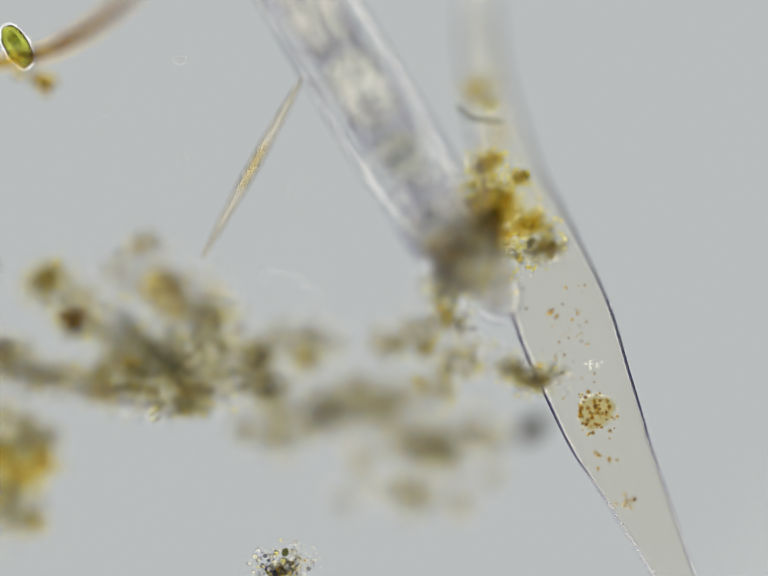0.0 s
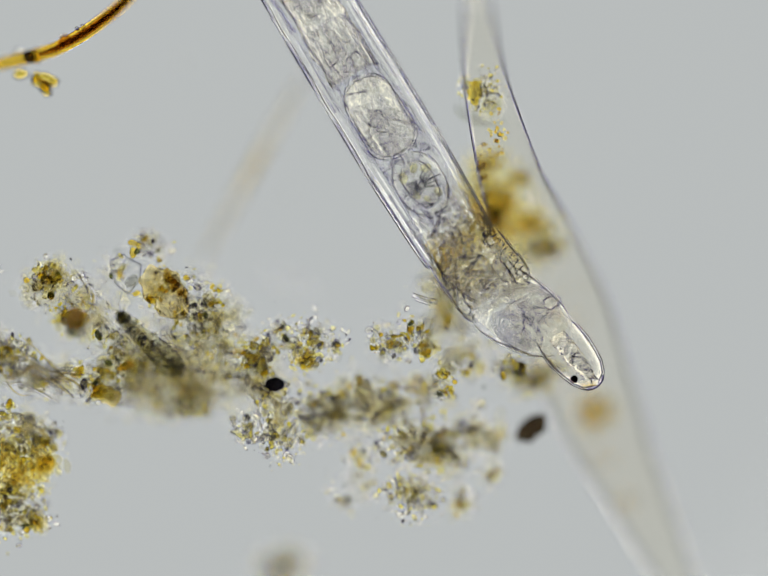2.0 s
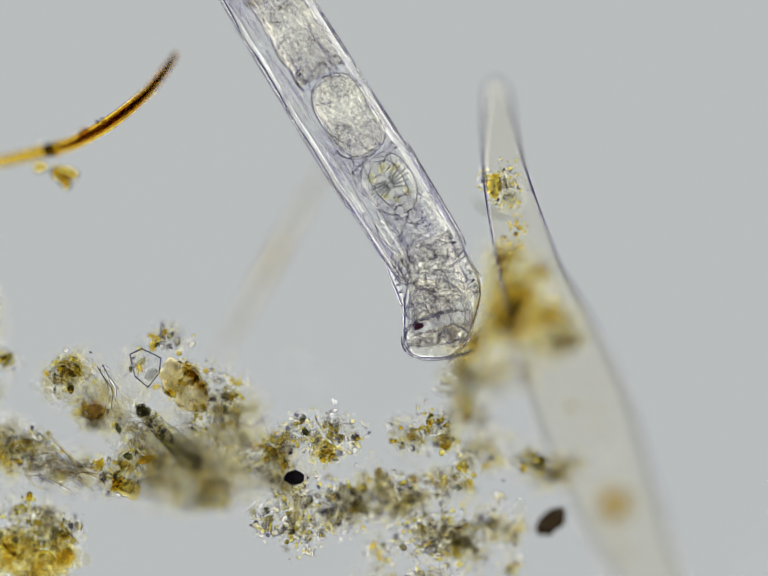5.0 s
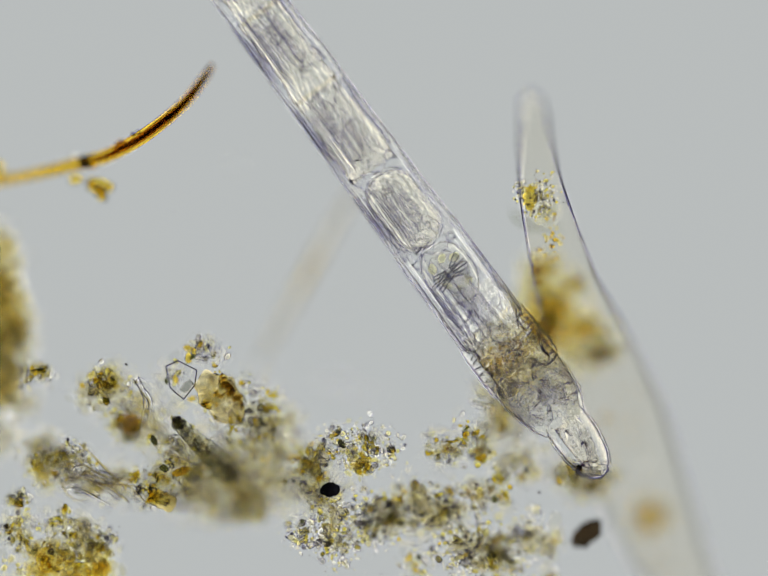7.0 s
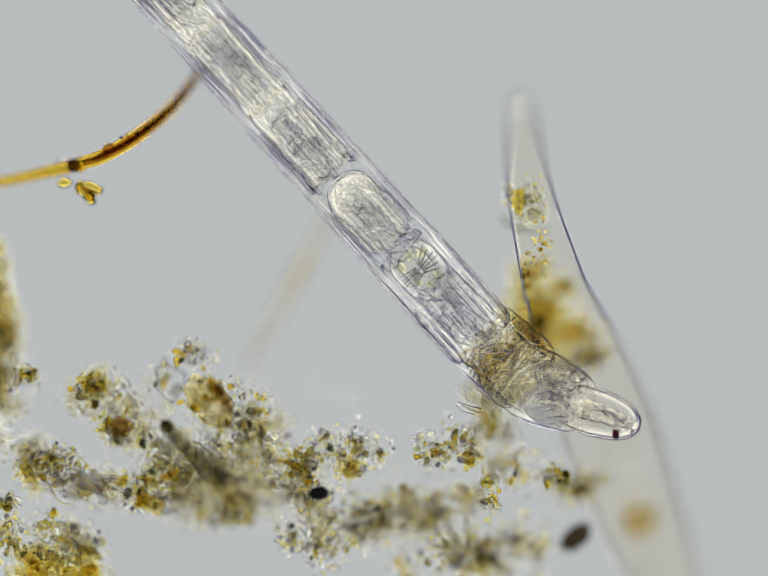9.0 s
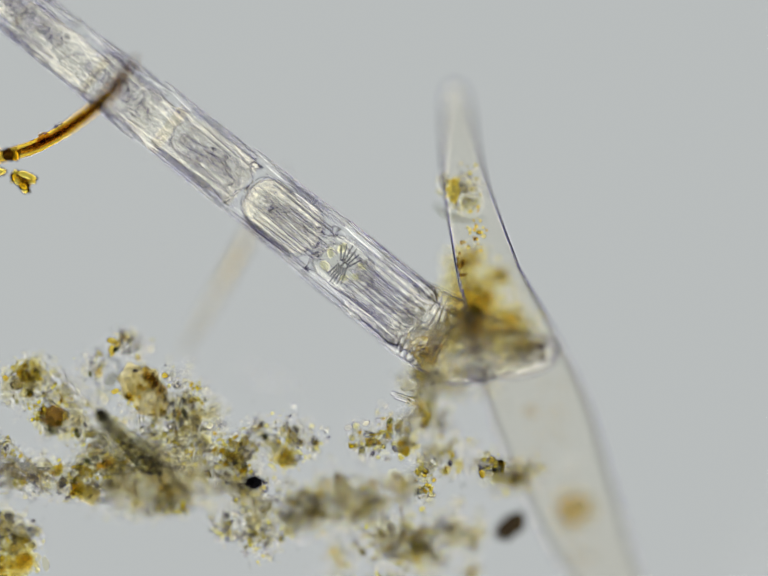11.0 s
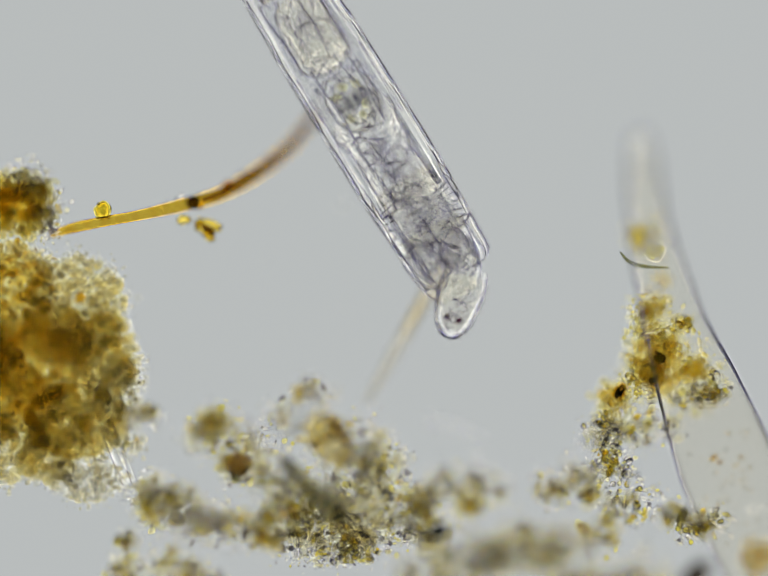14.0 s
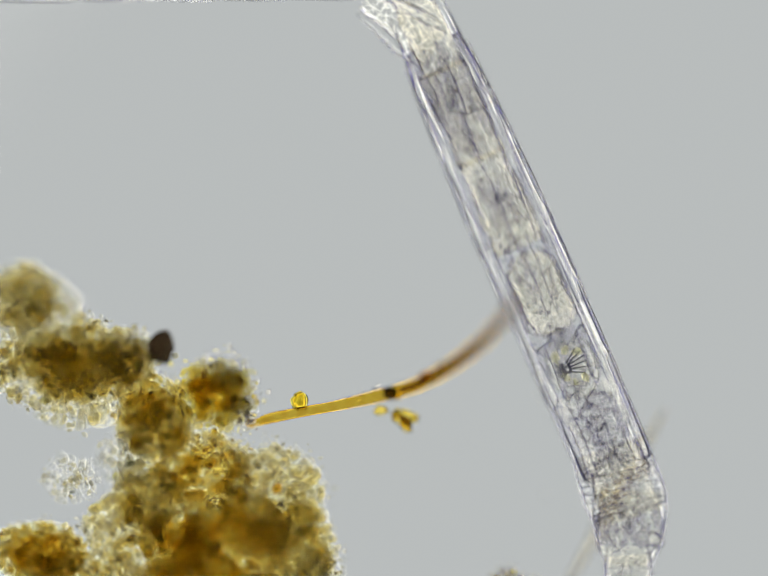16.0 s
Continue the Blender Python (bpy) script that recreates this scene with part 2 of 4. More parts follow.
def lumps_of(shape, centres, radii, rng, lump, stretch):
    """Corners and faces of one lump at each centre."""
    n, (v0, f0) = len(centres), shape
    v = np.repeat(v0[None], n, 0) * (1 + lump * rng.normal(size=(n, len(v0), 1)).clip(-2, 2))
    v = v * np.exp(stretch * rng.normal(size=(n, 1, 3)).clip(-2, 2))
    q = rng.normal(size=(n, 4))
    q /= np.linalg.norm(q, axis=1, keepdims=True)
    w, x, y, z = q.T
    rot = np.stack([1 - 2 * (y * y + z * z), 2 * (x * y - z * w), 2 * (x * z + y * w), 2 * (x * y + z * w), 1 - 2 * (x * x + z * z), 2 * (y * z - x * w),
                    2 * (x * z - y * w), 2 * (y * z + x * w), 1 - 2 * (x * x + y * y)], 1).reshape(n, 3, 3)
    v = np.einsum("nij,nkj->nki", rot, v) * (radii[:, None, None] * Q) + centres[:, None, :]
    return v.reshape(-1, 3), (f0[None] + (np.arange(n) * len(v0))[:, None, None]).reshape(-1, 3)


def grains(name, centres, radii, material, seed=0, lump=0.18, stretch=0.35):
    """One mesh of many small lumps. centres in metres, radii in plan units; the smallest are coarser."""
    rng = np.random.default_rng(seed)
    centres, radii = np.asarray(centres), np.asarray(radii)
    small = radii < 3.2
    v1, f1 = lumps_of(COARSE, centres[small], radii[small], rng, lump * 0.5, stretch)
    v2, f2 = lumps_of(FINE, centres[~small], radii[~small], rng, lump, stretch)
    v, f = np.concatenate([v1, v2]), np.concatenate([f1, f2 + len(v1)])
    me = bpy.data.meshes.new(name)
    me.vertices.add(len(v))
    me.vertices.foreach_set("co", v.ravel())
    me.loops.add(f.size)
    me.loops.foreach_set("vertex_index", f.ravel())
    me.polygons.add(len(f))
    me.polygons.foreach_set("loop_start", np.arange(0, f.size, 3))
    me.polygons.foreach_set("use_smooth", np.ones(len(f), bool))
    me.materials.append(material)
    me.update(calc_edges=True)
    me.validate()
    return me


def cloud(n, ru, rv, rh, rng, fuzz=0.25):
    """n places in an ellipsoid round (0, 0, 0) with a fuzzy rim, in metres."""
    d = rng.normal(size=(n, 3))
    d /= np.linalg.norm(d, axis=1, keepdims=True)
    r = rng.uniform(0, 1, (n, 1)) ** 0.45 * (1 + fuzz * rng.normal(size=(n, 1)).clip(-1, 2))
    return d * r * np.array([ru, rv, rh]) * Q


def tube_along(points, radii, sides=10, flat=1.0):
    """A bent tapering tube through places of the plan (already in metres)."""
    pts = [Vector(p) for p in points]
    verts, faces = [], []
    for i, p in enumerate(pts):
        d = (pts[min(i + 1, len(pts) - 1)] - pts[max(i - 1, 0)]).normalized()
        side = d.cross(Vector((0, 0, 1))).normalized()
        up = side.cross(d)
        for k in range(sides):
            a = 2 * math.pi * k / sides
            verts.append(p + (side * math.cos(a) + up * math.sin(a) * flat) * radii[i] * Q)
    for i in range(len(pts) - 1):
        for k in range(sides):
            faces.append((i * sides + k, i * sides + (k + 1) % sides, (i + 1) * sides + (k + 1) % sides, (i + 1) * sides + k))
    for base in (0, (len(pts) - 1) * sides):
        ring = list(range(base, base + sides))
        faces.append(ring if base else ring[::-1])
    return verts, faces


def smooth_line(rows, steps):
    """Rows of numbers, filled in smoothly between."""
    rows = [np.array(r, float) for r in rows]
    out = []
    for i in range(len(rows) - 1):
        a, b, c, d = rows[max(i - 1, 0)], rows[i], rows[i + 1], rows[min(i + 2, len(rows) - 1)]
        for k in range(steps):
            s = k / steps
            out.append(0.5 * (2 * b + (c - a) * s + (2 * a - 5 * b + 4 * c - d) * s * s + (3 * b - a - 3 * c + d) * s ** 3))
    return out + [rows[-1]]


# ---- the stage ----


def build_stage():
    lamp = thing("condenser_lamp", "evenly glowing round condenser lens with added glowing rings round it", "lamp", (-0.9, 0.8, -90.0), kind="structure")
    # only the lens is the lamp; the three outer rings are added glow
    for name, r0, r1, mat, label in (("lens", 0.0, 13.0, LAMP, ""), ("rim", 13.0, 20.0, ADDED_BRIGHT_RING, "added bright ring that lightens what the specimen bends"), ("fringe", 20.0, 21.8, ADDED_WARM_RING, "added warm ring that tints the specimen's edges"), ("fringe", 21.8, 29.0, ADDED_VIOLET_RING, "added violet ring that tints the specimen's edges")):
        n = 120
        ring = [(r * math.cos(2 * math.pi * k / n), r * math.sin(2 * math.pi * k / n), 0) for r in (max(r0, 0.001), r1) for k in range(n)]
        me = mesh_of(name, ring, [(k, (k + 1) % n, n + (k + 1) % n, n + k) for k in range(n)] + ([] if r0 else [tuple(range(n))]), mat)
        part(name, me, lamp, label)
    bm = bmesh.new()
    bmesh.ops.create_cube(bm, size=1, matrix=Matrix.Diagonal((16, 12, 0.2, 1)))
    bmesh.ops.bevel(bm, geom=bm.edges[:], offset=0.03, segments=2, affect="EDGES")
    me = bpy.data.meshes.new("glass_slide")
    bm.to_mesh(me)
    bm.free()
    me.materials.append(GLASS)
    slide = tagged(new("ground", me), "clear glass slide under the water drop", "glass slide", kind="structure")
    slide.location = (-1.0, 1.0, 0.025)


build_stage()

# ---- the clear spindle cell ----


def build_spindle():
    """Rows: u, v, h of the axis and the half width."""
    rows = [(972, -26, 304, 10), (972, -10, 300, 22), (976, 30, 284, 31), (981, 90, 250, 39), (995, 185, 208, 49), (1036, 341, 170, 64), (1056, 400, 155, 71),
            (1094, 500, 122, 87), (1150, 650, 90, 101), (1204, 795, 72, 91), (1242, 890, 58, 82), (1271, 950, 50, 71), (1358, 1130, 40, 46), (1440, 1300, 34, 26), (1490, 1390, 33, 6)]
    line = smooth_line(rows, 7)
    cell = thing("spindle_cell", "large empty spindle-shaped clear plant cell with thin walls", "plant cell", at(1143, 640, 100))
    o = at(1143, 640, 100)
    v, f = tube_along([at(r[0], r[1], r[2]) - o for r in line], [max(r[3], 1) for r in line], 40, 0.8)
    part("outer_wall", mesh_of("outer_wall", v, f, CELL_WALL), cell)
    v, f = tube_along([at(r[0], r[1], r[2]) - o for r in line[2:-2]], [max(r[3] - 3.0, 1) for r in line[2:-2]], 40, 0.785)
    part("inner_wall", mesh_of("inner_wall", [x for x in v], [g[::-1] for g in f], CELL_WALL), cell)
    rng = np.random.default_rng(5)

    def drops(name, u, v_, h, n, ru, rv, r0, r1, mat, label, seed):
        c = np.array(at(u, v_, h) - o) + cloud(n, ru, rv, 14, rng)
        part(name, grains(name, c, rng.uniform(r0, r1, n), mat, seed, 0.04, 0.1), cell, label)["kind"] = "stuff"

    drops("droplet_mass", 1215, 842, 62, 80, 50, 48, 2, 4.8, BROWN_OIL, "amber and brown oil droplets", 1)
    drops("droplet_mass", 1284, 1030, 45, 12, 22, 28, 2, 5, BROWN_OIL, "amber oil droplets", 2)
    drops("droplet_mass", 1210, 742, 70, 12, 22, 16, 2, 4, SILICA, "clear droplets", 3)
    drops("droplet_mass", 1122, 640, 95, 10, 18, 14, 2, 5, BROWN_OIL, "brown droplets", 4)
    drops("droplet_mass", 1240, 935, 52, 7, 40, 40, 3, 5, BROWN_OIL, "dark droplets", 5)
    drops("droplet_mass", 1014, 290, 185, 44, 22, 62, 2, 4.6, OIL, "golden oil droplets", 6)
    drops("droplet_mass", 985, 340, 172, 10, 10, 40, 3, 5, BROWN_OIL, "brown droplets", 7)
    drops("droplet_mass", 1150, 690, 90, 40, 70, 130, 1.5, 3.4, BROWN_OIL, "fine brown droplets", 8)
    drops("granular_plug", 990, 190, 200, 420, 36, 50, 1.1, 3.6, OLIVE, "yellowish granular plug", 9)
    part("plastid", mesh_of("plastid", *ellipsoid(24, 15, 11, 0.7, 14, 18, 4), GOLD_PLASTID), cell, "golden-yellow plastid", Matrix.Translation(at(970, 188, 192) - o) @ Matrix.Rotation(radians(82), 4, "Z"))
    drops("granular_plug", 945, 170, 205, 40, 16, 22, 2, 5, GRAIN, "grey grains", 11)


build_spindle()

# ---- needles, rods and the golden bristle ----


def build_needle():
    o = at(517, 338, 36)
    d = thing("needle_diatom", "long slender glassy needle diatom with golden plastids", "diatom", o)

    def along(q, side=0.0):
        return at(623 - 211 * q + side * 0.87, 148 + 380 * q + side * 0.49, 36) - o

    steps = np.linspace(0, 1, 29)
    v, f = tube_along([along(0.005 + 0.99 * q) for q in steps], [1.2 + 11 * math.sin(math.pi * min(max(q, 0.02), 0.98)) ** 0.6 for q in steps], 20)
    part("shell", mesh_of("shell", v, f, FRUSTULE), d)
    # Added rails: the dark refracted outline of the shell, put in as colour.
    for side in (-1, 1):
        v, f = tube_along([along(0.005 + 0.99 * q, side * (0.6 + 10.6 * math.sin(math.pi * min(max(q, 0.01), 0.99)) ** 0.7)) for q in steps], [1.1] * 29, 6)
        part("outline_rail", mesh_of("outline_rail", v, f, OUTLINE_RAIL), d, "added tinted rail that draws the shell's dark outline")
    steps = np.linspace(0.37, 0.64, 13)
    part("plastid", mesh_of("plastid", *tube_along([along(q) for q in steps], [1 + 6 * math.sin(math.pi * q) for q in np.linspace(0.06, 0.94, 13)], 10), NEEDLE_GOLD), d, "golden plastid")
    o = at(592, 574, 26.2)
    rod = thing("empty_rod", "faint empty clear rod-shaped shell", "diatom", o)
    for a, b in (((535, 550), (622, 570)), ((533, 571), (658, 598)), ((616, 578), (632, 582))):
        part("rib", mesh_of("rib", *tube_along([at(a[0] + (b[0] - a[0]) * q, a[1] + (b[1] - a[1]) * q, 26.2) - o for q in np.linspace(0, 1, 5)], [1.8, 2.4, 2.4, 2.4, 1.6], 8), CRYSTAL), rod)
    for k, (u, v, r) in enumerate(((367, 121, 5), (213, 226, 2.5), (375, 325, 2.5), (590, 394, 3))):
        c = thing("speck", "tiny clear round speck on the glass", "speck", at(u, v, 25 + r / 2), "specks on the glass")
        part("body", mesh_of("body", *ellipsoid(r * 1.5, r, r, 0.3, 10, 12, k), PALE), c)


build_needle()


def build_bristle():
    rows = [(-230, 182, 100, 6), (-188, 168, 112, 11), (-120, 154, 122, 11), (-58, 143, 132, 11), (10, 128, 145, 13), (62, 115, 155, 14), (117, 98, 172, 15), (187, 58, 200, 15), (257, 2, 228, 12),
            (300, -50, 248, 9), (320, -80, 256, 5)]
    line = smooth_line(rows, 5)
    o = at(62, 115, 155)
    b = thing("bristle", "curved golden-brown chitin bristle tapering to a dark tip", "bristle", o)
    pts = [at(*r[:3]) - o for r in line]
    part("shaft", mesh_of("shaft", *tube_along(pts, [r[3] for r in line], 12), GOLD), b)
    for k, dy in enumerate((-5, 0, 5, -8, 8)):
        seg = line[(24, 28, 30, 36, 38)[k]:-1]
        part("fibre", mesh_of("fibre", *tube_along([at(r[0] - dy * 0.4, r[1] + dy, r[2]) - o for r in seg], [r[3] * (0.08 + 0.4 * q) for q, r in zip(np.linspace(0, 1, len(seg)), seg)], 6), BROWN), b, "dark brown fibre in the shaft")
    seg = line[27:]
    part("core", mesh_of("core", *tube_along([at(*r[:3]) - o for r in seg], [r[3] * (0.45 + 0.5 * q) for q, r in zip(np.linspace(0, 1, len(seg)), seg)], 10), BROWN_CORE), b, "red-brown core towards the tip")
    rng = np.random.default_rng(8)
    for k, (u, v, h, a, c, rot) in enumerate([(84, 172, 158, 21, 9, -38), (72, 158, 157, 12, 6, 70), (98, 158, 159, 20, 6, -22), (92, 184, 156, 13, 8, -60), (104, 170, 157, 11, 5, -10), (41, 151, 152, 12, 9, 0), (70, 118, 160, 10, 13, 90)]):
        g = thing("crystal", "small golden-yellow crystal stuck on the bristle", "crystal", at(u, v, h), "crystals on the bristle")
        g.rotation_euler = (0, 0, radians(rot))
        part("grain", mesh_of("grain", *ellipsoid(a * 1.15, c * 1.15, c, 0.5, 10, 12, k), GOLD_CRYSTAL), g)
    i = min(range(len(line)), key=lambda j: abs(line[j][0] - 64))
    part("node", mesh_of("node", *tube_along([pts[i - 1], pts[i] * 0.9 + pts[i - 1] * 0.1, pts[i], pts[i + 1] * 0.4 + pts[i] * 0.6], [12, 14.5, 15, 13], 14), SMOKE_DARK), b, "dark ring-shaped node of the shaft")
    part("knob", mesh_of("knob", *ellipsoid(14, 9, 9, 0.4, 12, 16, 9), BROWN_CORE), b, "golden-brown knob on the shaft", Matrix.Translation(at(130, 80, 172) - o) @ Matrix.Rotation(radians(40), 4, "Z"))
    dark = thing("crystal", "dark brown tip of a golden crystal under the bristle", "crystal", at(92, 170, 150), "crystals on the bristle")
    dark.rotation_euler = (0, 0, radians(-40))
    part("grain", mesh_of("grain", *ellipsoid(17, 9, 8, 0.4, 12, 14, 5), BROWN), dark)
    s = thing("green_cyst", "small round green cyst on the bristle", "cyst", at(-123, 132, 120))
    part("wall", mesh_of("wall", *ellipsoid(19, 18, 17, 0.3), GOLD_PLASTID), s)
    part("content", mesh_of("content", *ellipsoid(14, 15, 13, 0.4), GOLD_PLASTID), s, "golden-green content")
    c = np.array([at(r[0], r[1] - 14, r[2]) - o for r in line[18:36]]) + rng.normal(size=(18, 3)) * 5 * Q
    part("speck_mass", grains("speck_mass", c, rng.uniform(2, 5, 18), GRAIN, 3), b, "fine clear specks")["kind"] = "stuff"


build_bristle()

# ---- detritus ----


def gather(lump, rng, loose_by=0.2):
    """Places of the grains of one lump: small clusters in an uneven ellipse, with gaps."""
    u, v, h, ru, rv, rh, n = lump
    knots = max(3, int(n / 20))
    a, r = rng.uniform(0, 6.283, knots), rng.uniform(0, 1, knots) ** 0.5
    k = np.stack([np.cos(a) * r * ru, np.sin(a) * r * rv, rng.normal(size=knots).clip(-1.5, 1.5) * rh * 0.6], 1)
    pick = rng.integers(0, knots, n)
    c = k[pick] + rng.normal(size=(n, 3)) * np.array([loose_by * min(ru, 60) + 5, loose_by * min(rv, 60) + 5, rh * 0.25])
    return (c + np.array([u, -v, h])) * Q


def floc(label, u, v, h, lumps, seed, thickness=50, dense=7, deep=28, soft_grains=False, level=0, share=0.42, gold=3):
    """A clump of detritus. lumps: u, v, h, half widths, number of grains, tone (0 clear grey, 1 olive, 2 amber), slime lumps.
    level, share: height of a lower layer and the share of the grains that lie in it; gold: golden patches in each lump."""
    rng = np.random.default_rng(seed)
    ob = thing("detritus_clump", label, "detritus", at(u, v, h), "clumps of detritus")
    stuff, soft = (SOFT_OLIVE, SOFT_OLIVE, SOFT_AMBER) if soft_grains else (GRAIN, OLIVE, AMBER), (SLIME, OLIVE_SLIME, OCHRE_SLIME)
    sets = {}
    for lu, lv, lh, ru, rv, n, tone, ns in lumps:
        n, ns = int(n * (6.5 if soft_grains else 7.5)), int(ns * dense)
        c = gather((lu - u, lv - v, 2 * (lh - h), ru, rv, thickness, n), rng, 0.1 if soft_grains else 0.2)
        c[:, 2] -= np.where(rng.uniform(0, 1, n) < 0.5, rng.uniform(0.65, 1.05, n), 0) * deep * 2 * Q
        if level and lh > level - 40:
            low = rng.uniform(0, 1, n) < share
            c[:, 2] = np.where(low, (2 * (level - h) + rng.normal(size=n) * 12) * Q, c[:, 2])
        sets.setdefault(("grain_mass", tone), []).append((c, 1.0 + 5.0 * rng.uniform(0, 1, n) ** 4.5))
        if soft_grains:
            for shade, spread, count in ((min(tone, 1), 0.95, ns * 11 // 9), (2 * min(tone, 1), 0.92, ns * 3 // 9), (tone, 0.6, ns // 3)):
                a, r = rng.uniform(0, 6.283, count), rng.uniform(0, 1, count) ** 0.5 * spread
                c = np.stack([lu - u + np.cos(a) * r * ru, v - lv + np.sin(a) * r * rv, 2 * (lh - h) + rng.normal(size=count) * thickness * 0.5], 1) * Q
                sets.setdefault(("slime", shade), []).append((c, rng.uniform(0.03, 0.105, count) * min(ru, rv, 80) + 4))
        elif ns:
            c = gather((lu - u, lv - v, 2 * (lh - h), ru * 0.75, rv * 0.75, thickness * 0.7, ns), rng)
            c[:, 2] -= rng.uniform(0, 1, ns) * deep * 2 * Q
            sets.setdefault(("slime", tone), []).append((c, rng.uniform(0.04, 0.13, ns) * min(ru, rv, 80) + 4))
    for k, ((kind, tone), rows) in enumerate(sets.items()):
        c, r = np.concatenate([x[0] for x in rows]), np.concatenate([x[1] for x in rows])
        me = grains(kind, c, r, (soft if kind == "slime" else stuff)[tone], seed + k, 0.1 if kind == "slime" else 0.11, 0.3)
        tagged(part(kind, me, ob, ("soft translucent slime", "soft olive slime", "soft ochre slime")[tone] if kind == "slime" else ("clear grey grains", "yellow-olive grains", "amber grains")[tone]), kind="stuff")
    spots, w = [], []
    for lu, lv, lh, ru, rv, n, tone, ns in lumps:
        for k in range(0 if soft_grains or not ns else gold):
            a, r, n = rng.uniform(0, 6.283), rng.uniform(0.1, 0.85), int(rng.integers(8, 22))
            mid = np.array([lu - u + math.cos(a) * r * ru, v - lv + math.sin(a) * r * rv, 2 * (lh - h) + rng.uniform(-0.6, 0.9) * thickness])
            spots.append((mid + rng.normal(size=(n, 3)) * np.array([8, 6, 6])) * Q)
            w.append(1.4 + 3.8 * rng.uniform(0, 1, n) ** 2)
    if spots:
        tagged(part("golden_mass", grains("golden_mass", np.concatenate(spots), np.concatenate(w), GOLD_GRAIN, seed + 7, 0.12), ob, "small golden-yellow grains"), kind="stuff")
    big = min(70, int(sum(x[3] * x[4] for x in lumps) / 350))
    for k in range(big):
        lu, lv, lh, ru, rv, n, tone, ns = lumps[k % len(lumps)]
        a, r = rng.uniform(0, 6.283), rng.uniform(0.2, 1.05)
        w = rng.uniform(2.5, 7.2)
        me = mesh_of("grain", *ellipsoid(w * rng.uniform(0.9, 1.8), w, w * 0.8, 0.3, 10, 14, seed + k), (PALE, GOLD_CRYSTAL, VIOLET_GRAIN, OLIVE_GRAIN, VIOLET_GRAIN, DARK_GREEN, GOLD_CRYSTAL)[int(rng.integers(0, 7))])
        part("grain", me, ob, "", Matrix.Translation(((lu - u + ru * r * math.cos(a)) * Q, (v - lv + rv * r * math.sin(a)) * Q, (2 * (lh - h) + rng.uniform(-thickness, thickness)) * Q)) @ Matrix.Rotation(rng.uniform(0, 6.3), 4, "Z"))
    return ob


floc("yellow and clear granular detritus clump", 100, 600, 185, [(100, 590, 185, 52, 48, 110, 1, 8), (108, 565, 190, 34, 26, 60, 2, 4), (140, 655, 172, 36, 34, 40, 1, 8), (180, 625, 165, 60, 60, 80, 1, 10)], 11, 38, 7, 24, level=127)
floc("grey and olive granular detritus mass round a brown flake", 330, 690, 165, [(300, 505, 200, 34, 24, 60, 0, 0), (235, 545, 195, 24, 22, 24, 0, 0), (410, 605, 195, 52, 52, 90, 0, 3), (325, 600, 185, 52, 48, 40, 1, 10), (232, 700, 190, 46, 44, 80, 0, 6), (250, 745, 178, 60, 36, 60, 1, 6), (335, 780, 135, 125, 62, 150, 1, 34), (440, 715, 160, 78, 62, 130, 1, 20)] +
     [(505, 742, 172, 48, 48, 90, 1, 8), (300, 690, 150, 90, 50, 60, 0, 14), (370, 665, 180, 60, 40, 60, 0, 6), (350, 835, 130, 100, 18, 70, 0, 4), (425, 655, 160, 80, 50, 80, 1, 10), (545, 775, 172, 50, 50, 70, 1, 8), (390, 790, 118, 150, 46, 170, 1, 22), (300, 740, 122, 110, 50, 110, 1, 16)], 12, 42, 7, 26, level=127)
floc("pale fibrous detritus strand with clear grains", 90, 760, 172, [(25, 735, 180, 50, 40, 70, 1, 4), (70, 770, 150, 70, 30, 70, 1, 6), (150, 770, 175, 70, 40, 70, 1, 6), (200, 800, 180, 40, 28, 40, 1, 3), (-20, 710, 178, 45, 45, 70, 0, 5), (-25, 745, 170, 30, 30, 24, 2, 3)], 21, 38, 7, 24, level=127)
floc("loose cluster of grey and golden grains", 615, 712, 198, [(575, 690, 198, 40, 32, 60, 0, 3), (640, 705, 198, 44, 42, 80, 0, 4), (625, 738, 198, 30, 18, 24, 2, 3), (690, 700, 198, 12, 22, 14, 0, 0), (530, 720, 180, 28, 36, 40, 1, 3)], 13, 36, 7, 12)
floc("grey-brown granular detritus mass with gaps", 740, 870, 210, [(500, 860, 198, 30, 34, 40, 0, 2), (575, 872, 202, 52, 56, 150, 1, 10), (650, 845, 221, 40, 50, 70, 0, 5), (695, 845, 225, 50, 56, 110, 0, 14), (740, 782, 204, 18, 10, 14, 0, 0), (790, 830, 227, 74, 46, 120, 1, 24), (870, 795, 223, 30, 26, 26, 1, 4), (850, 908, 208, 70, 42, 140, 1, 20)] +
     [(920, 930, 229, 34, 48, 60, 1, 5), (838, 1010, 206, 48, 44, 120, 1, 3), (715, 1000, 235, 44, 30, 30, 0, 6), (745, 935, 233, 26, 40, 30, 0, 4), (720, 820, 223, 110, 56, 90, 1, 16), (900, 900, 225, 80, 50, 70, 0, 12), (945, 1030, 235, 24, 34, 26, 0, 4), (990, 880, 233, 46, 56, 60, 1, 14)] +
     [(1000, 965, 235, 20, 24, 20, 0, 3)], 14, 36, 7, 8, gold=1)
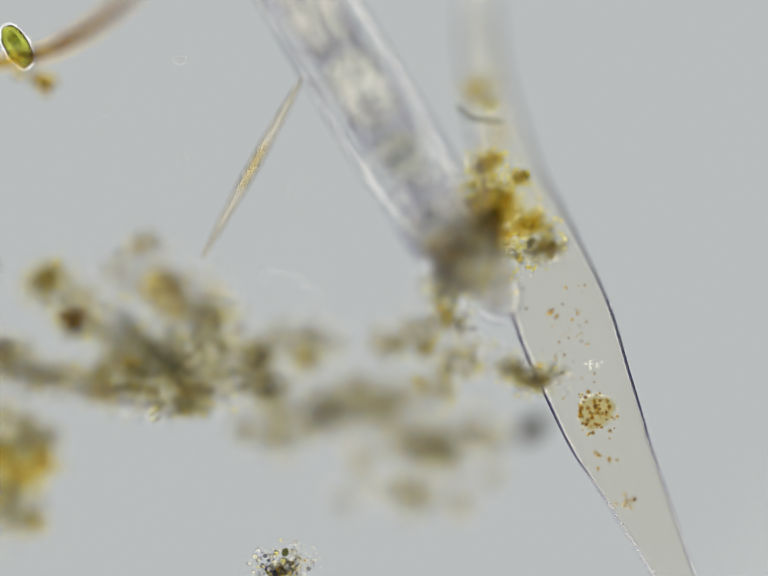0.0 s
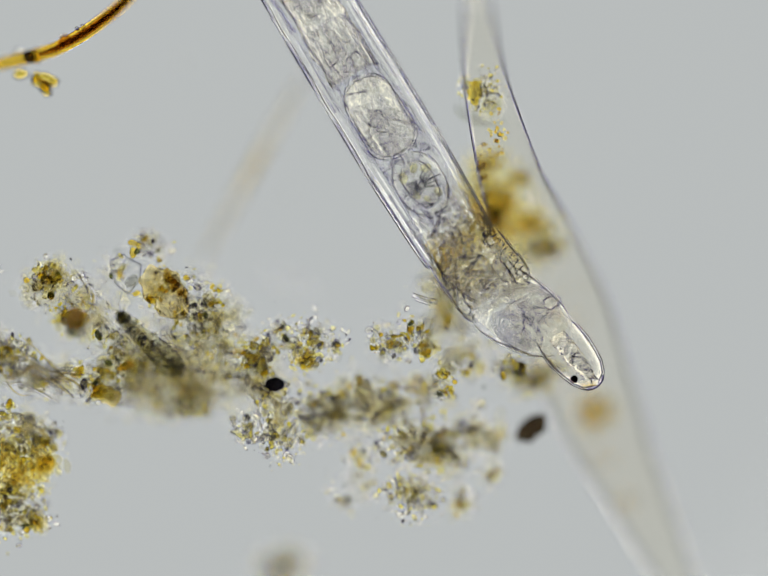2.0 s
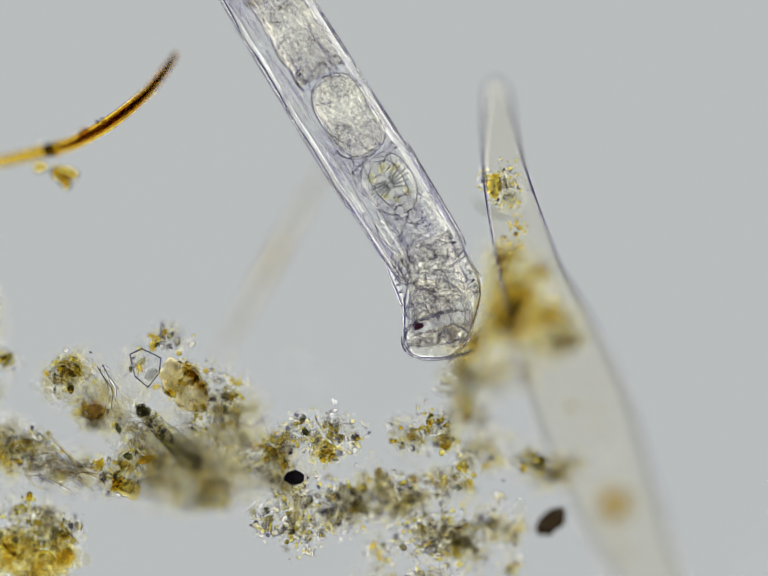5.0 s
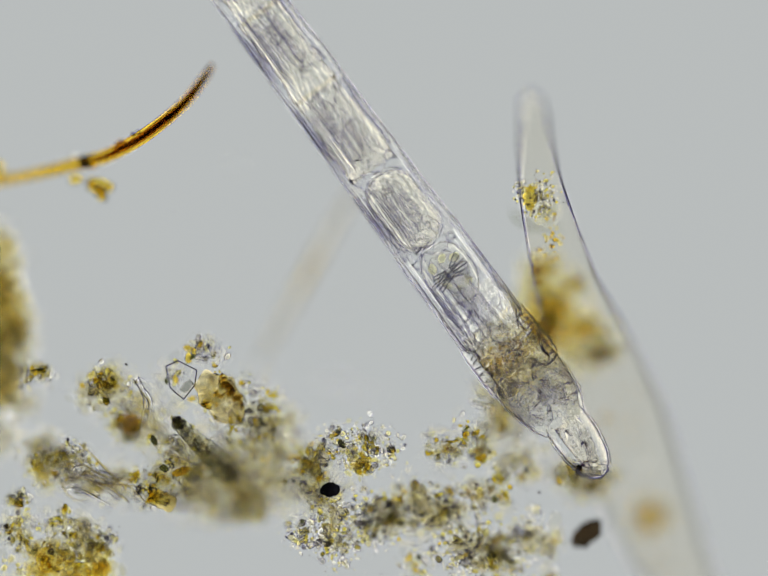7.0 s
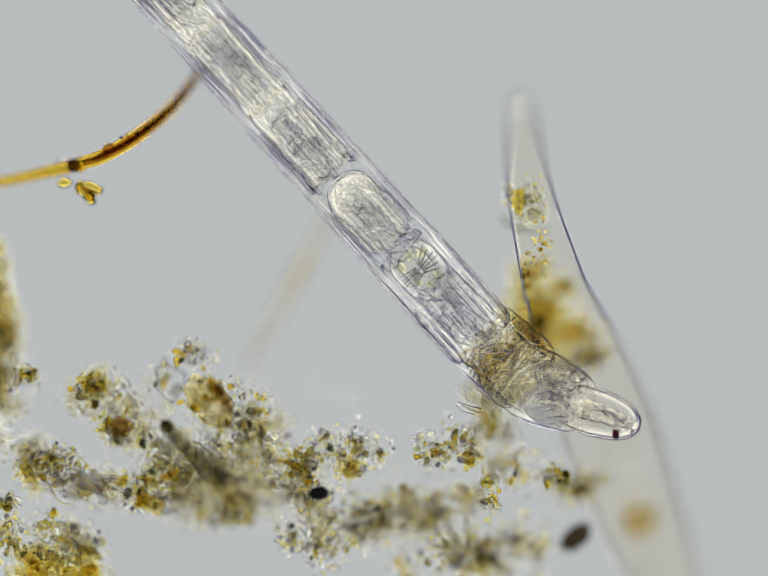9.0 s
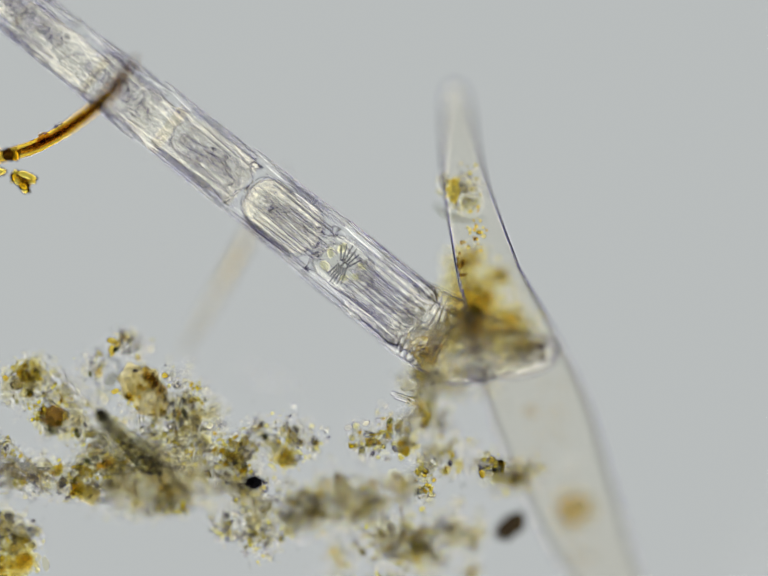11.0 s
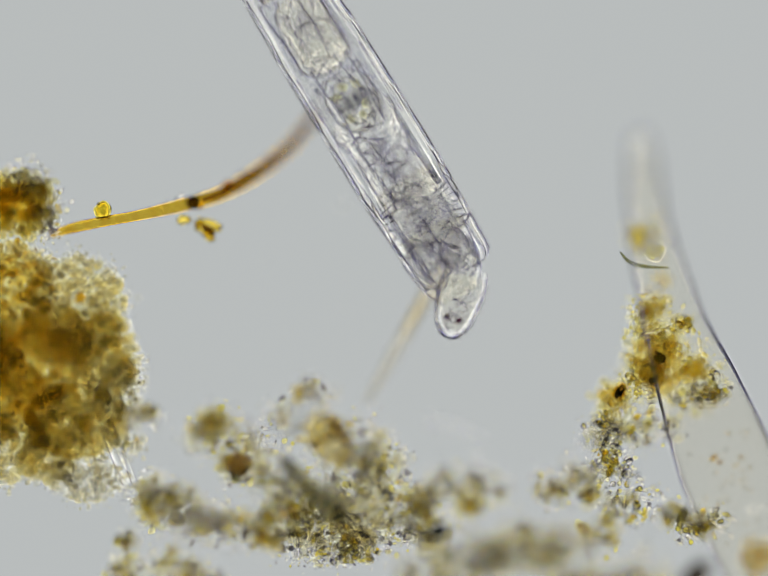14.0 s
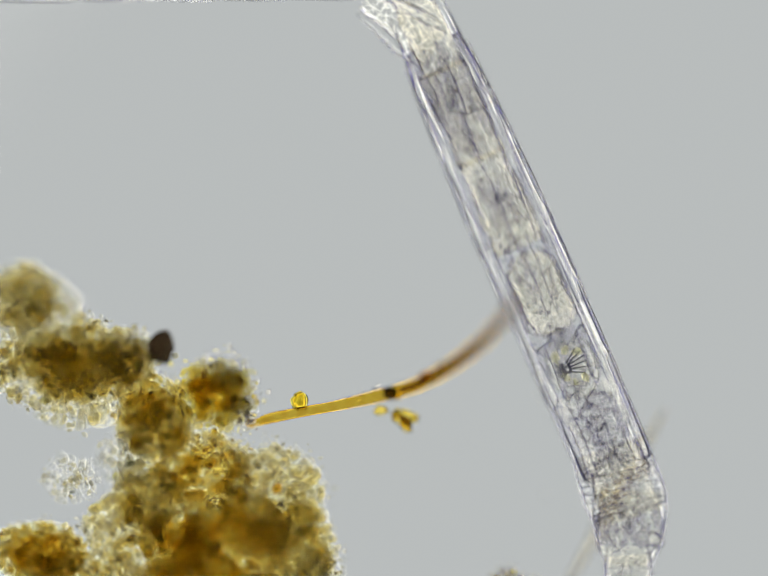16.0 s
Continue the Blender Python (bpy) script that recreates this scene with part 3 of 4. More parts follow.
floc("thin chain of small yellow-grey grains", 860, 705, 175, [(788, 702, 180, 34, 40, 60, 0, 2), (845, 685, 182, 44, 36, 70, 0, 2), (872, 710, 182, 18, 20, 20, 2, 1), (910, 780, 180, 18, 46, 40, 1, 1), (960, 740, 145, 60, 36, 60, 1, 8), (1035, 750, 160, 46, 20, 50, 0, 1), (905, 650, 135, 34, 44, 24, 1, 6), (1100, 770, 120, 40, 26, 40, 1, 6)], 15, 36, 7, 22, level=125)
floc("dense amber-brown granular detritus mass", 30, 955, 185, [(25, 870, 185, 60, 50, 130, 1, 12), (55, 950, 185, 58, 62, 160, 2, 18), (-20, 960, 180, 60, 70, 110, 2, 18), (30, 1040, 190, 58, 46, 130, 1, 10), (68, 1070, 195, 22, 16, 20, 2, 4), (90, 900, 195, 30, 30, 50, 0, 2), (-70, 880, 180, 40, 40, 60, 1, 8), (-75, 805, 180, 16, 16, 24, 0, 1)] +
     [(-70, 1030, 175, 50, 60, 60, 2, 10)], 16)
floc("small cluster of clear grains", 580, 1150, 66, [(580, 1145, 66, 54, 28, 55, 0, 0), (560, 1180, 60, 56, 30, 28, 0, 0), (575, 1165, 42, 30, 20, 14, 0, 1), (575, 1170, 31, 26, 18, 14, 0, 1)], 17, 40, 5, 0)
floc("yellow-brown granular clump stuck on the clear cell", 1000, 470, 95, [(990, 330, 98, 38, 24, 60, 2, 6), (1005, 395, 88, 50, 46, 110, 2, 16), (1060, 450, 92, 60, 54, 120, 2, 14), (985, 465, 100, 44, 36, 60, 2, 22), (1000, 455, 80, 70, 54, 90, 2, 17), (1060, 360, 98, 15, 12, 20, 2, 4), (1110, 500, 92, 34, 26, 70, 1, 4), (930, 520, 90, 50, 44, 60, 2, 10)] +
     [(970, 570, 84, 70, 40, 90, 1, 8), (900, 580, 105, 40, 36, 60, 1, 6), (920, 660, 120, 40, 34, 60, 0, 2), (1080, 770, 85, 60, 30, 50, 1, 6), (1070, 520, 80, 60, 26, 40, 1, 8)], 18, 50, 6, 10, level=124, share=0.4)
floc("huge dense amber-brown granular detritus mass", -300, 380, 120, [(-255, 420, 118, 110, 110, 420, 2, 26), (-320, 280, 120, 100, 90, 320, 2, 18), (-180, 330, 122, 110, 110, 340, 1, 20), (-430, 320, 118, 70, 70, 160, 1, 14), (-480, 250, 118, 60, 60, 90, 0, 6), (-570, 480, 118, 130, 45, 260, 1, 22), (-370, 420, 118, 80, 70, 240, 2, 18), (-120, 430, 124, 70, 90, 200, 1, 18)] +
     [(-180, 560, 124, 110, 80, 240, 1, 30), (-160, 680, 130, 80, 45, 160, 0, 12), (-90, 500, 126, 48, 70, 120, 0, 8), (-330, 520, 116, 130, 90, 300, 2, 20), (-420, 180, 120, 80, 70, 160, 1, 22), (-560, 40, 120, 130, 70, 330, 1, 14), (-650, 70, 118, 110, 70, 300, 1, 11), (-480, 30, 122, 60, 50, 120, 0, 10)] +
     [(-690, -80, 60, 70, 70, 60, 1, 14), (-660, 440, 118, 100, 60, 260, 2, 24), (-480, 390, 118, 90, 70, 140, 1, 14), (-590, 290, 118, 60, 50, 40, 0, 3), (-70, 610, 130, 34, 24, 40, 0, 2), (-30, 700, 140, 30, 30, 60, 0, 2), (-330, 600, 118, 100, 90, 240, 1, 14), (-240, 640, 122, 60, 50, 120, 1, 8)] +
     [(-400, 520, 118, 60, 60, 120, 2, 8), (-385, 672, 120, 36, 26, 60, 1, 1), (-545, 730, 118, 50, 70, 120, 2, 8), (-500, 60, 120, 90, 60, 150, 1, 10), (-440, 130, 122, 70, 60, 130, 2, 8), (-660, -50, 70, 90, 80, 60, 0, 12), (-640, 10, 108, 120, 80, 70, 1, 8), (-560, 70, 108, 110, 70, 70, 1, 10)] +
     [(-590, 130, 106, 90, 60, 50, 1, 6), (-240, 388, 185, 100, 66, 30, 2, 4), (-200, 420, 205, 60, 50, 10, 1, 3), (-380, 495, 180, 90, 48, 30, 1, 4)], 19, 60, 26, 10, True)
floc("dark amber granular clump with a fringe of specks", -300, 125, 140, [(-310, 120, 140, 72, 52, 200, 2, 34), (-285, 75, 145, 44, 30, 110, 0, 0), (-240, 120, 145, 28, 52, 90, 0, 2), (-290, 160, 135, 60, 26, 70, 2, 10)], 20, 50, 13, 10)
floc("small loose cluster of grey grains", -40, 555, 175, [(-40, 552, 175, 30, 22, 40, 0, 1)], 22)


def loose(name, label, category, u, v, h, a, b, rot, mat, rough=0.35, seed=0, inside=None):
    """A single grain, lying by itself."""
    ob = thing(name, label, category, at(u, v, h))
    ob.rotation_euler = (0, 0, radians(rot))
    part("shell" if inside else "body", mesh_of("body", *ellipsoid(a, b, b * 0.8, rough, 24, 32, seed), mat), ob)
    if inside:
        part("content", mesh_of("content", *ellipsoid(a * 0.7, b * 0.66, b * 0.5, 0.5, 10, 14, seed + 1), inside), ob)
    return ob


loose("black_grain", "opaque black mineral grain on grey detritus", "mineral grain", 561, 785, 204, 21, 15, 5, DARK, 0.1, 1)
loose("dark_grain", "dark brown oval grain beside the detritus", "mineral grain", 1086, 874, 244, 36, 21, 40, DARK_BROWN, 0.3, 2)
loose("black_grain", "dark brown-black round grain", "mineral grain", -406, 23, 160, 30, 27, 60, DARK_BROWN, 0.45, 3)
loose("brown_spore", "round red-brown spore in grey detritus", "spore", 152, 650, 148, 26, 24, 0, BROWN, 0.25, 4)
loose("brown_flake", "large brown translucent flake with dark rim", "flake", 338, 596, 190, 62, 40, -52, FLAKE, 0.3, 5)
rng = np.random.default_rng(55)
flake = bpy.data.objects["brown_flake"]
tagged(part("speck_mass", grains("speck_mass", cloud(110, 46, 12, 12, rng) + np.array([-4, 24, 20]) * Q, rng.uniform(1.2, 4.2, 110), OIL, 55, 0.12), flake, "brown specks in the flake"), kind="stuff")
loose("golden_rod", "small golden rod-shaped cell", "diatom", 256, 748, 200, 19, 8, 20, GOLD, 0.2, 7)
loose("golden_grain", "small golden grain on amber detritus", "grain", -170, 310, 150, 12, 9, 60, GOLD, 0.4, 8)
loose("olive_diatom", "olive oval diatom lying on detritus", "diatom", 858, 782, 130, 24, 13, -45, OLIVE_GRAIN, 0.2, 9, BROWN)
loose("dark_diatom", "small dark golden diatom on the clump", "diatom", 931, 502, 112, 20, 12, 55, GOLD, 0.3, 10, DARK)
loose("green_diatom", "small clear green-rimmed diatom", "diatom", 1127, 505, 105, 17, 10, 10, SILICA, 0.2, 11, GOLD_PLASTID)
loose("dark_drop", "round dark green oil drop in the clear cell", "oil drop", 1014, 434, 138, 12, 12, 0, DARK_GREEN, 0.15, 12)
loose("vacuole", "round clear bubble in the detritus", "bubble", -528, 158, 130, 34, 30, 0, BUBBLE, 0.12, 13, OLIVE_SLIME)
loose("round_cyst", "round pale grainy cyst in the clear cell", "cyst", 1003, 216, 122, 22, 22, 0, BUBBLE, 0.12, 14, OLIVE_GRAIN)
loose("amber_drop", "large faint amber drop in the clear cell", "oil drop", 1219, 842, 40, 34, 34, 0, AMBER_DROP, 0.3, 15)


def build_sheath():
    """A grey-green tube, narrow at one end, in the detritus."""
    o = at(308, 700, 196)
    s = thing("grey_sheath", "grey-green tapering sheath lying in detritus", "sheath", o)
    rows = [(246, 643, 204, 8), (254, 651, 203, 15), (285, 682, 197, 18), (318, 712, 186, 23), (346, 740, 174, 27), (362, 756, 168, 20)]
    line = smooth_line(rows, 4)
    part("tube", mesh_of("tube", *tube_along([at(*r[:3]) - o for r in line], [r[3] for r in line], 18), GREYGREEN), s)
    rng = np.random.default_rng(44)
    c = np.concatenate([np.array([at(*r[:3]) - o]) + rng.normal(size=(34, 3)) * r[3] * 0.45 * Q for r in line])
    tagged(part("speck_mass", grains("speck_mass", c, rng.uniform(1.2, 3.8, len(c)), GRAIN, 44, 0.1), s, "fine dark specks in the sheath"), kind="stuff")
    part("mouth", mesh_of("mouth", *ellipsoid(7, 13, 10, 0.2), SMOKE), s, "dark mouth of the sheath", Matrix.Translation(at(256, 652, 206) - o) @ Matrix.Rotation(radians(-45), 4, "Z"))


def build_plate():
    """A clear six-cornered plate with sloping edges."""
    o = at(258, 558, 202)
    b = thing("clear_crystal", "clear angular crystal plate with dark outline", "crystal", o)
    corners = [(224, 532), (250, 520), (290, 540), (286, 572), (262, 602), (234, 578)]
    verts, faces = [], []
    for inset, z in ((0.93, -10), (1.0, -4), (1.0, 4), (0.93, 10)):
        verts += [Vector(((u - 258) * inset * Q, (558 - v) * inset * Q, z * Q)) for u, v in corners]
    for k in range(3):
        faces += [(k * 6 + j, k * 6 + (j + 1) % 6, k * 6 + 6 + (j + 1) % 6, k * 6 + 6 + j) for j in range(6)]
    part("plate", mesh_of("plate", verts, [tuple(range(5, -1, -1))] + faces + [tuple(range(18, 24))], CRYSTAL, False), b)
    part("core", mesh_of("core", *ellipsoid(16, 10, 7, 0.5, 10, 14, 3), SMOKE), b, "grey-green core in the plate", pose(12 * Q, -16 * Q, 0, 0, 0, 40))


def build_bars():
    """Clear rods and plates: two-pronged crystal, barrel, splinters."""
    o = at(180, 610, 202)
    b = thing("forked_crystal", "clear forked crystal with dark edges", "crystal", o)
    for pts in ([(164, 556), (176, 578), (184, 606), (174, 655)], [(178, 582), (194, 606), (188, 650)], [(168, 570), (172, 560), (186, 566)]):
        line = smooth_line([(*q, 0) for q in pts], 4)
        part("prong", mesh_of("prong", *tube_along([at(r[0], r[1], 202) - o for r in line], [7 - 4.5 * q for q in np.linspace(0, 1, len(line))], 8), CRYSTAL), b)
    o = at(218, 806, 200)
    b = thing("barrel_cell", "small ribbed clear barrel-shaped cell", "diatom", o)
    part("body", mesh_of("body", *lathe(shell([(30, 3), (28, 14), (20, 19), (8, 17), (0, 20), (-10, 17), (-20, 18), (-27, 12), (-30, 3)], 4), 24), BARREL), b, "clear ribbed wall", Matrix.Rotation(radians(-25), 4, "Z"))
    part("content", mesh_of("content", *ellipsoid(18, 10, 9, 0.7, 10, 14, 3), OLIVE_GRAIN), b, "olive content", Matrix.Rotation(radians(-25), 4, "Z"))
    o = at(870, 603, 182)
    b = thing("twin_rods", "two short clear rods and a ring", "crystal", o)
    for pts in ([(842, 602), (868, 611), (893, 616)], [(850, 610), (880, 620)]):
        line = smooth_line([(*q, 0) for q in pts], 4)
        part("rod", mesh_of("rod", *tube_along([at(r[0], r[1], 184) - o for r in line], [5] * len(line), 8), CRYSTAL), b)
    part("ring", mesh_of("ring", *ellipsoid(16, 12, 9, 0.4), PALE), b, "", Matrix.Translation(at(876, 586, 184) - o))
    o = at(-98, 605, 125)
    b = thing("splinter", "long clear splinter with dark edges", "crystal", o)
    part("blade", mesh_of("blade", *tube_along([at(-130, 520, 120) - o, at(-110, 590, 124) - o, at(-75, 690, 128) - o], [13, 15, 9], 10), SILICA), b)
    part("blade", mesh_of("blade", *tube_along([at(-112, 570, 124) - o, at(-60, 685, 128) - o], [9, 6], 8), SILICA), b)
    arc = thing("crescent", "thin curved dark green crescent-shaped cell by the clear cell", "desmid", at(985, 240, 119))
    line = smooth_line([(932, 216, 120), (950, 235, 119), (985, 246, 118), (1032, 249, 118)], 5)
    part("body", mesh_of("body", *tube_along([at(*r) - at(985, 240, 119) for r in line], [1.2 + 3 * math.sin(math.pi * k / (len(line) - 1)) for k in range(len(line))], 8), DARK_GREEN), arc)


def build_fibres():
    """Loose fibres in the strand at the detritus."""
    rng = np.random.default_rng(31)
    o = at(90, 765, 175)
    f = thing("fibre_bundle", "bundle of pale twisted fibres in detritus", "fibre", o)
    for k in range(26):
        y0, y1 = 728 + rng.uniform(-30, 45), 790 + rng.uniform(-30, 26)
        x0 = rng.uniform(-60, 60)
        x1 = x0 + rng.uniform(90, 175)
        h = rng.uniform(182, 202) if k % 2 else rng.uniform(122, 160)
        rows = [(x0 + (x1 - x0) * q, y0 + (y1 - y0) * q + rng.normal() * 6, h + rng.normal() * 3) for q in np.linspace(0, 1, 6)]
        line = smooth_line(rows, 4)
        w = rng.uniform(1.2, 2.6)
        part("fibre", mesh_of("fibre", *tube_along([at(*r) - o for r in line], [w * (0.4 + math.sin(math.pi * q)) for q in np.linspace(0.05, 0.95, len(line))], 6), (CRYSTAL, BARREL, SILICA, CRYSTAL)[k % 4]), f)


build_sheath()
build_plate()
build_bars()
build_fibres()

GREEN_CELL = thing("green_cell", "swimming oval green alga with a clear rim", "alga")
part("wall", mesh_of("wall", *ellipsoid(54, 30, 26, 0.04, 20, 28), SILICA), GREEN_CELL)
part("chloroplast", mesh_of("chloroplast", *ellipsoid(48, 25, 21, 0.1, 20, 28, 2), GREEN), GREEN_CELL, "yellow-green chloroplast")
for sx in (-20, 18):
    part("pyrenoid", mesh_of("pyrenoid", *ellipsoid(9, 9, 9, 0.2), OLIVE_GRAIN), GREEN_CELL, "darker green core", pose(sx * Q, 0, 8 * Q))

# ---- the rotifer ----
ROT = thing("rotifer", "clear wheel animalcule, telescoping segmented body with two dark eyespots", "rotifer")


def tube_part(name, profile, mat, label="", wall=0, sides=36, seed=0, wobble=0.0, flat=1.0, parent=None, shoulder=False, ridge=0.0, ridges=20):
    """A turned piece of the body; wall: the thickness of its skin, 0 for a full one."""
    if wall:
        profile = shell(profile, wall, shoulder)
    return part(name, mesh_of(name, *lathe(profile, sides, ridge, ridges, flat, wobble, seed), mat), parent or ROT, label)


def band(length, r0, r1, fold=2):
    """A body ring: a rim folded in at both ends."""
    out = [(-2, r0 - fold * 1.5), (-10, r0 - fold * 0.4), (-24, r0)]
    out += [(-24 - (length - 44) * q, r0 + (r1 - r0) * q) for q in (0.15, 0.3, 0.45, 0.6, 0.75, 0.9, 1.0)]
    return out + [(-length + 8, r1), (-length, r1 - 2.5)]


def beads(ob, length, r, n, seed, flat=0.7, big=4.0):
    """Fine clear beads packed in a piece of the body."""
    rng = np.random.default_rng(seed)
    a, d = rng.uniform(0, 6.283, n), rng.uniform(0, 1, n) ** 0.5
    c = np.stack([-rng.uniform(0.03, 0.97, n) * length, np.cos(a) * d * r, np.sin(a) * d * r * flat], 1) * Q
    tagged(part("bead_mass", grains("bead_mass", c, 1.1 + big * rng.uniform(0, 1, n) ** 2.5, BEAD, seed, 0.12, 0.45), ob, "fine clear beads"), kind="stuff")


def wisps(ob, x0, x1, r, n, seed, flat=0.7, name="tissue_fold"):
    """Curled folds of tissue, seen as thin lines."""
    rng = np.random.default_rng(seed)
    for k in range(n):
        a0, rr, xc, w = rng.uniform(0, 6.28), rng.uniform(0.3, 0.85) * r, rng.uniform(x0, x1), rng.uniform(1.0, 2.6)
        lean, span, squash = rng.uniform(-0.8, 0.8), rng.uniform(0.9, 2.6), rng.uniform(0.2, 1.3)
        line = []
        for q in np.linspace(0, 1, 14):
            a = a0 + q * span
            line.append(Vector(((xc + squash * rr * math.cos(a) + lean * rr * math.sin(a)) * Q, rr * math.sin(a) * Q, (flat * 0.4 * r * math.cos(a * 1.3 + k)) * Q)))
        part(name, mesh_of(name, *tube_along(line, [w * (0.4 + math.sin(math.pi * (j + 0.5) / 14)) * 0.8 for j in range(14)], 6), FOLD), ob)


def cell_rims(ob, x0, x1, r, n, seed, flat=0.5, size=(13, 30)):
    """The thin outlines of soft cells pressed together in the body."""
    rng = np.random.default_rng(seed)
    for k in range(n):
        a0, d, xc = rng.uniform(0, 6.28), rng.uniform(0.1, 0.72) * r, x0 + (x1 - x0) * (k + rng.uniform(0.2, 0.8)) / n
        big, slim, lean, w = rng.uniform(*size), rng.uniform(0.5, 0.85), rng.uniform(0, 3.14), rng.uniform(0.9, 1.5)
        line = []
        for a in np.linspace(0, 2 * math.pi, 25):
            bump = 1 + 0.1 * math.sin(3 * a + k)
            p, q = big * bump * math.cos(a), big * slim * bump * math.sin(a)
            line.append(Vector((xc + p * math.cos(lean) - q * math.sin(lean), d * math.cos(a0) + p * math.sin(lean) + q * math.cos(lean), flat * d * math.sin(a0) + 5 * math.sin(2 * a + k))) * Q)
        part("cell_rim", mesh_of("cell_rim", *tube_along(line, [w * (0.75 + 0.45 * math.sin(2 * a + k)) for a in np.linspace(0, 6.28, 25)], 5), FOLD), ob, "thin outline of a soft cell")


RINGS = [84, 93, 93, 91, 84, 74, 60]
FLATS = [0.9, 0.72, 0.65, 0.64, 0.65, 0.66, 0.68]
rostrum = tube_part("rostrum", [(0, 0.5), (-2, 12), (-7, 21), (-18, 31), (-38, 41), (-65, 47), (-95, 51), (-122, 50), (-140, 45), (-150, 42)], CUTICLE, "clear snout", 6.3, 36, 1, 0.012)
for k in (-1, 1):
    part("eye", mesh_of("eye", *ellipsoid(7.5, 8, 6, 0.12, 12, 16, k), EYE), rostrum, "dark red-purple eyespot", pose(-44 * Q, k * 11.5 * Q, 29 * Q))
tube_part("snout_tissue", [(-20, 16), (-34, 24), (-52, 32), (-80, 37), (-105, 40), (-125, 38), (-135, 36)], HEAD_TISSUE, "soft grainy tissue in the snout", 0, 28, 41, 0.05, 0.5, rostrum)
beads(rostrum, 125, 34, 90, 3, 0.7, 2.0)
wisps(rostrum, -100, -25, 36, 9, 61)
cell_rims(rostrum, -125, -15, 36, 12, 204, 0.5, (8, 18))
head = tube_part("head", [(12, 36), (0, 47), (-28, 63), (-60, 73), (-100, 79), (-140, 77), (-156, 74)], CUTICLE, "clear bulging head", 8, 40, 2, 0.012)
wisps(head, -130, -30, 60, 8, 62, 0.8, "corona_coil")
beads(head, 150, 62, 90, 2, 0.8, 1.4)
cell_rims(head, -135, -20, 58, 8, 201)
tube_part("head_tissue", [(4, 34), (-10, 42), (-30, 52), (-60, 61), (-100, 66), (-130, 66), (-150, 64)], HEAD_TISSUE, "soft tissue in the head", 0, 32, 42, 0.04, 0.2, head)
for side in (-1, 1):
    for j in range(7):
        turn = np.linspace(0.5 * j, 0.5 * j + 5.6, 30)
        line = [Vector(((-80 + (56 - 8 * j) * math.cos(a) + 2 * math.sin(3 * a + j)) * Q, (side * 33 + (33 - 4.6 * j) * math.sin(a)) * Q, (18 + 4 * math.cos(a + j)) * Q)) for a in turn]
        part("corona_coil", mesh_of("corona_coil", *tube_along(line, [2.0] * 30, 6), MUSCLE), head, "folded wheel of cilia")
part("antenna", mesh_of("antenna", *lathe(shell(capped(40, 12, 15, 12, 1.0), 4), 20), CUTICLE), head, "small clear feeler on the neck", pose(-40 * Q, 72 * Q, 0, 0, 0, 58))
neck = tube_part("neck", [(0, 66), (-8, 75), (-24, 82), (-50, 86), (-80, 86), (-110, 84), (-142, 80), (-150, 77)], CUTICLE, "clear wrinkled neck ring", 8, 40, 3, 0.014)
wisps(neck, -130, -20, 66, 8, 63, 0.8)
beads(neck, 145, 66, 90, 4, 0.8, 1.5)
cell_rims(neck, -140, -10, 64, 9, 202)
tube_part("neck_tissue", sleeve(150, 64, 63), HEAD_TISSUE, "grainy tissue in the neck", 0, 32, 43, 0.04, 0.45, neck)
for k in range(9):
    wide = 71 + 5 * math.sin(math.pi * k / 8)
    line = [Vector(((-14 - 14 * k + 5 * math.sin(2 * a + k)) * Q, wide * math.cos(a) * Q, 0.6 * wide * math.sin(a) * Q)) for a in np.linspace(0, 2 * math.pi, 36)]
    part("wrinkle", mesh_of("wrinkle", *tube_along(line, [1.3 + 0.7 * math.sin(3 * a + k) for a in np.linspace(0, 6.28, 36)], 6), FOLD), neck, "fine wrinkle round the neck")
trunk = [tube_part("trunk_ring", ([] if k else [(6, 60), (4, 68), (0, 75)]) + band(250, RINGS[k], RINGS[k + 1] + 1, 0.7 if k else 5), CUTICLE, "clear body ring with long muscle threads", 8, 128, 5, 0.004, (FLATS[k], FLATS[k + 1]), None, k == 0, 0.006, 26) for k in range(6)]
rng = np.random.default_rng(77)
bands = []
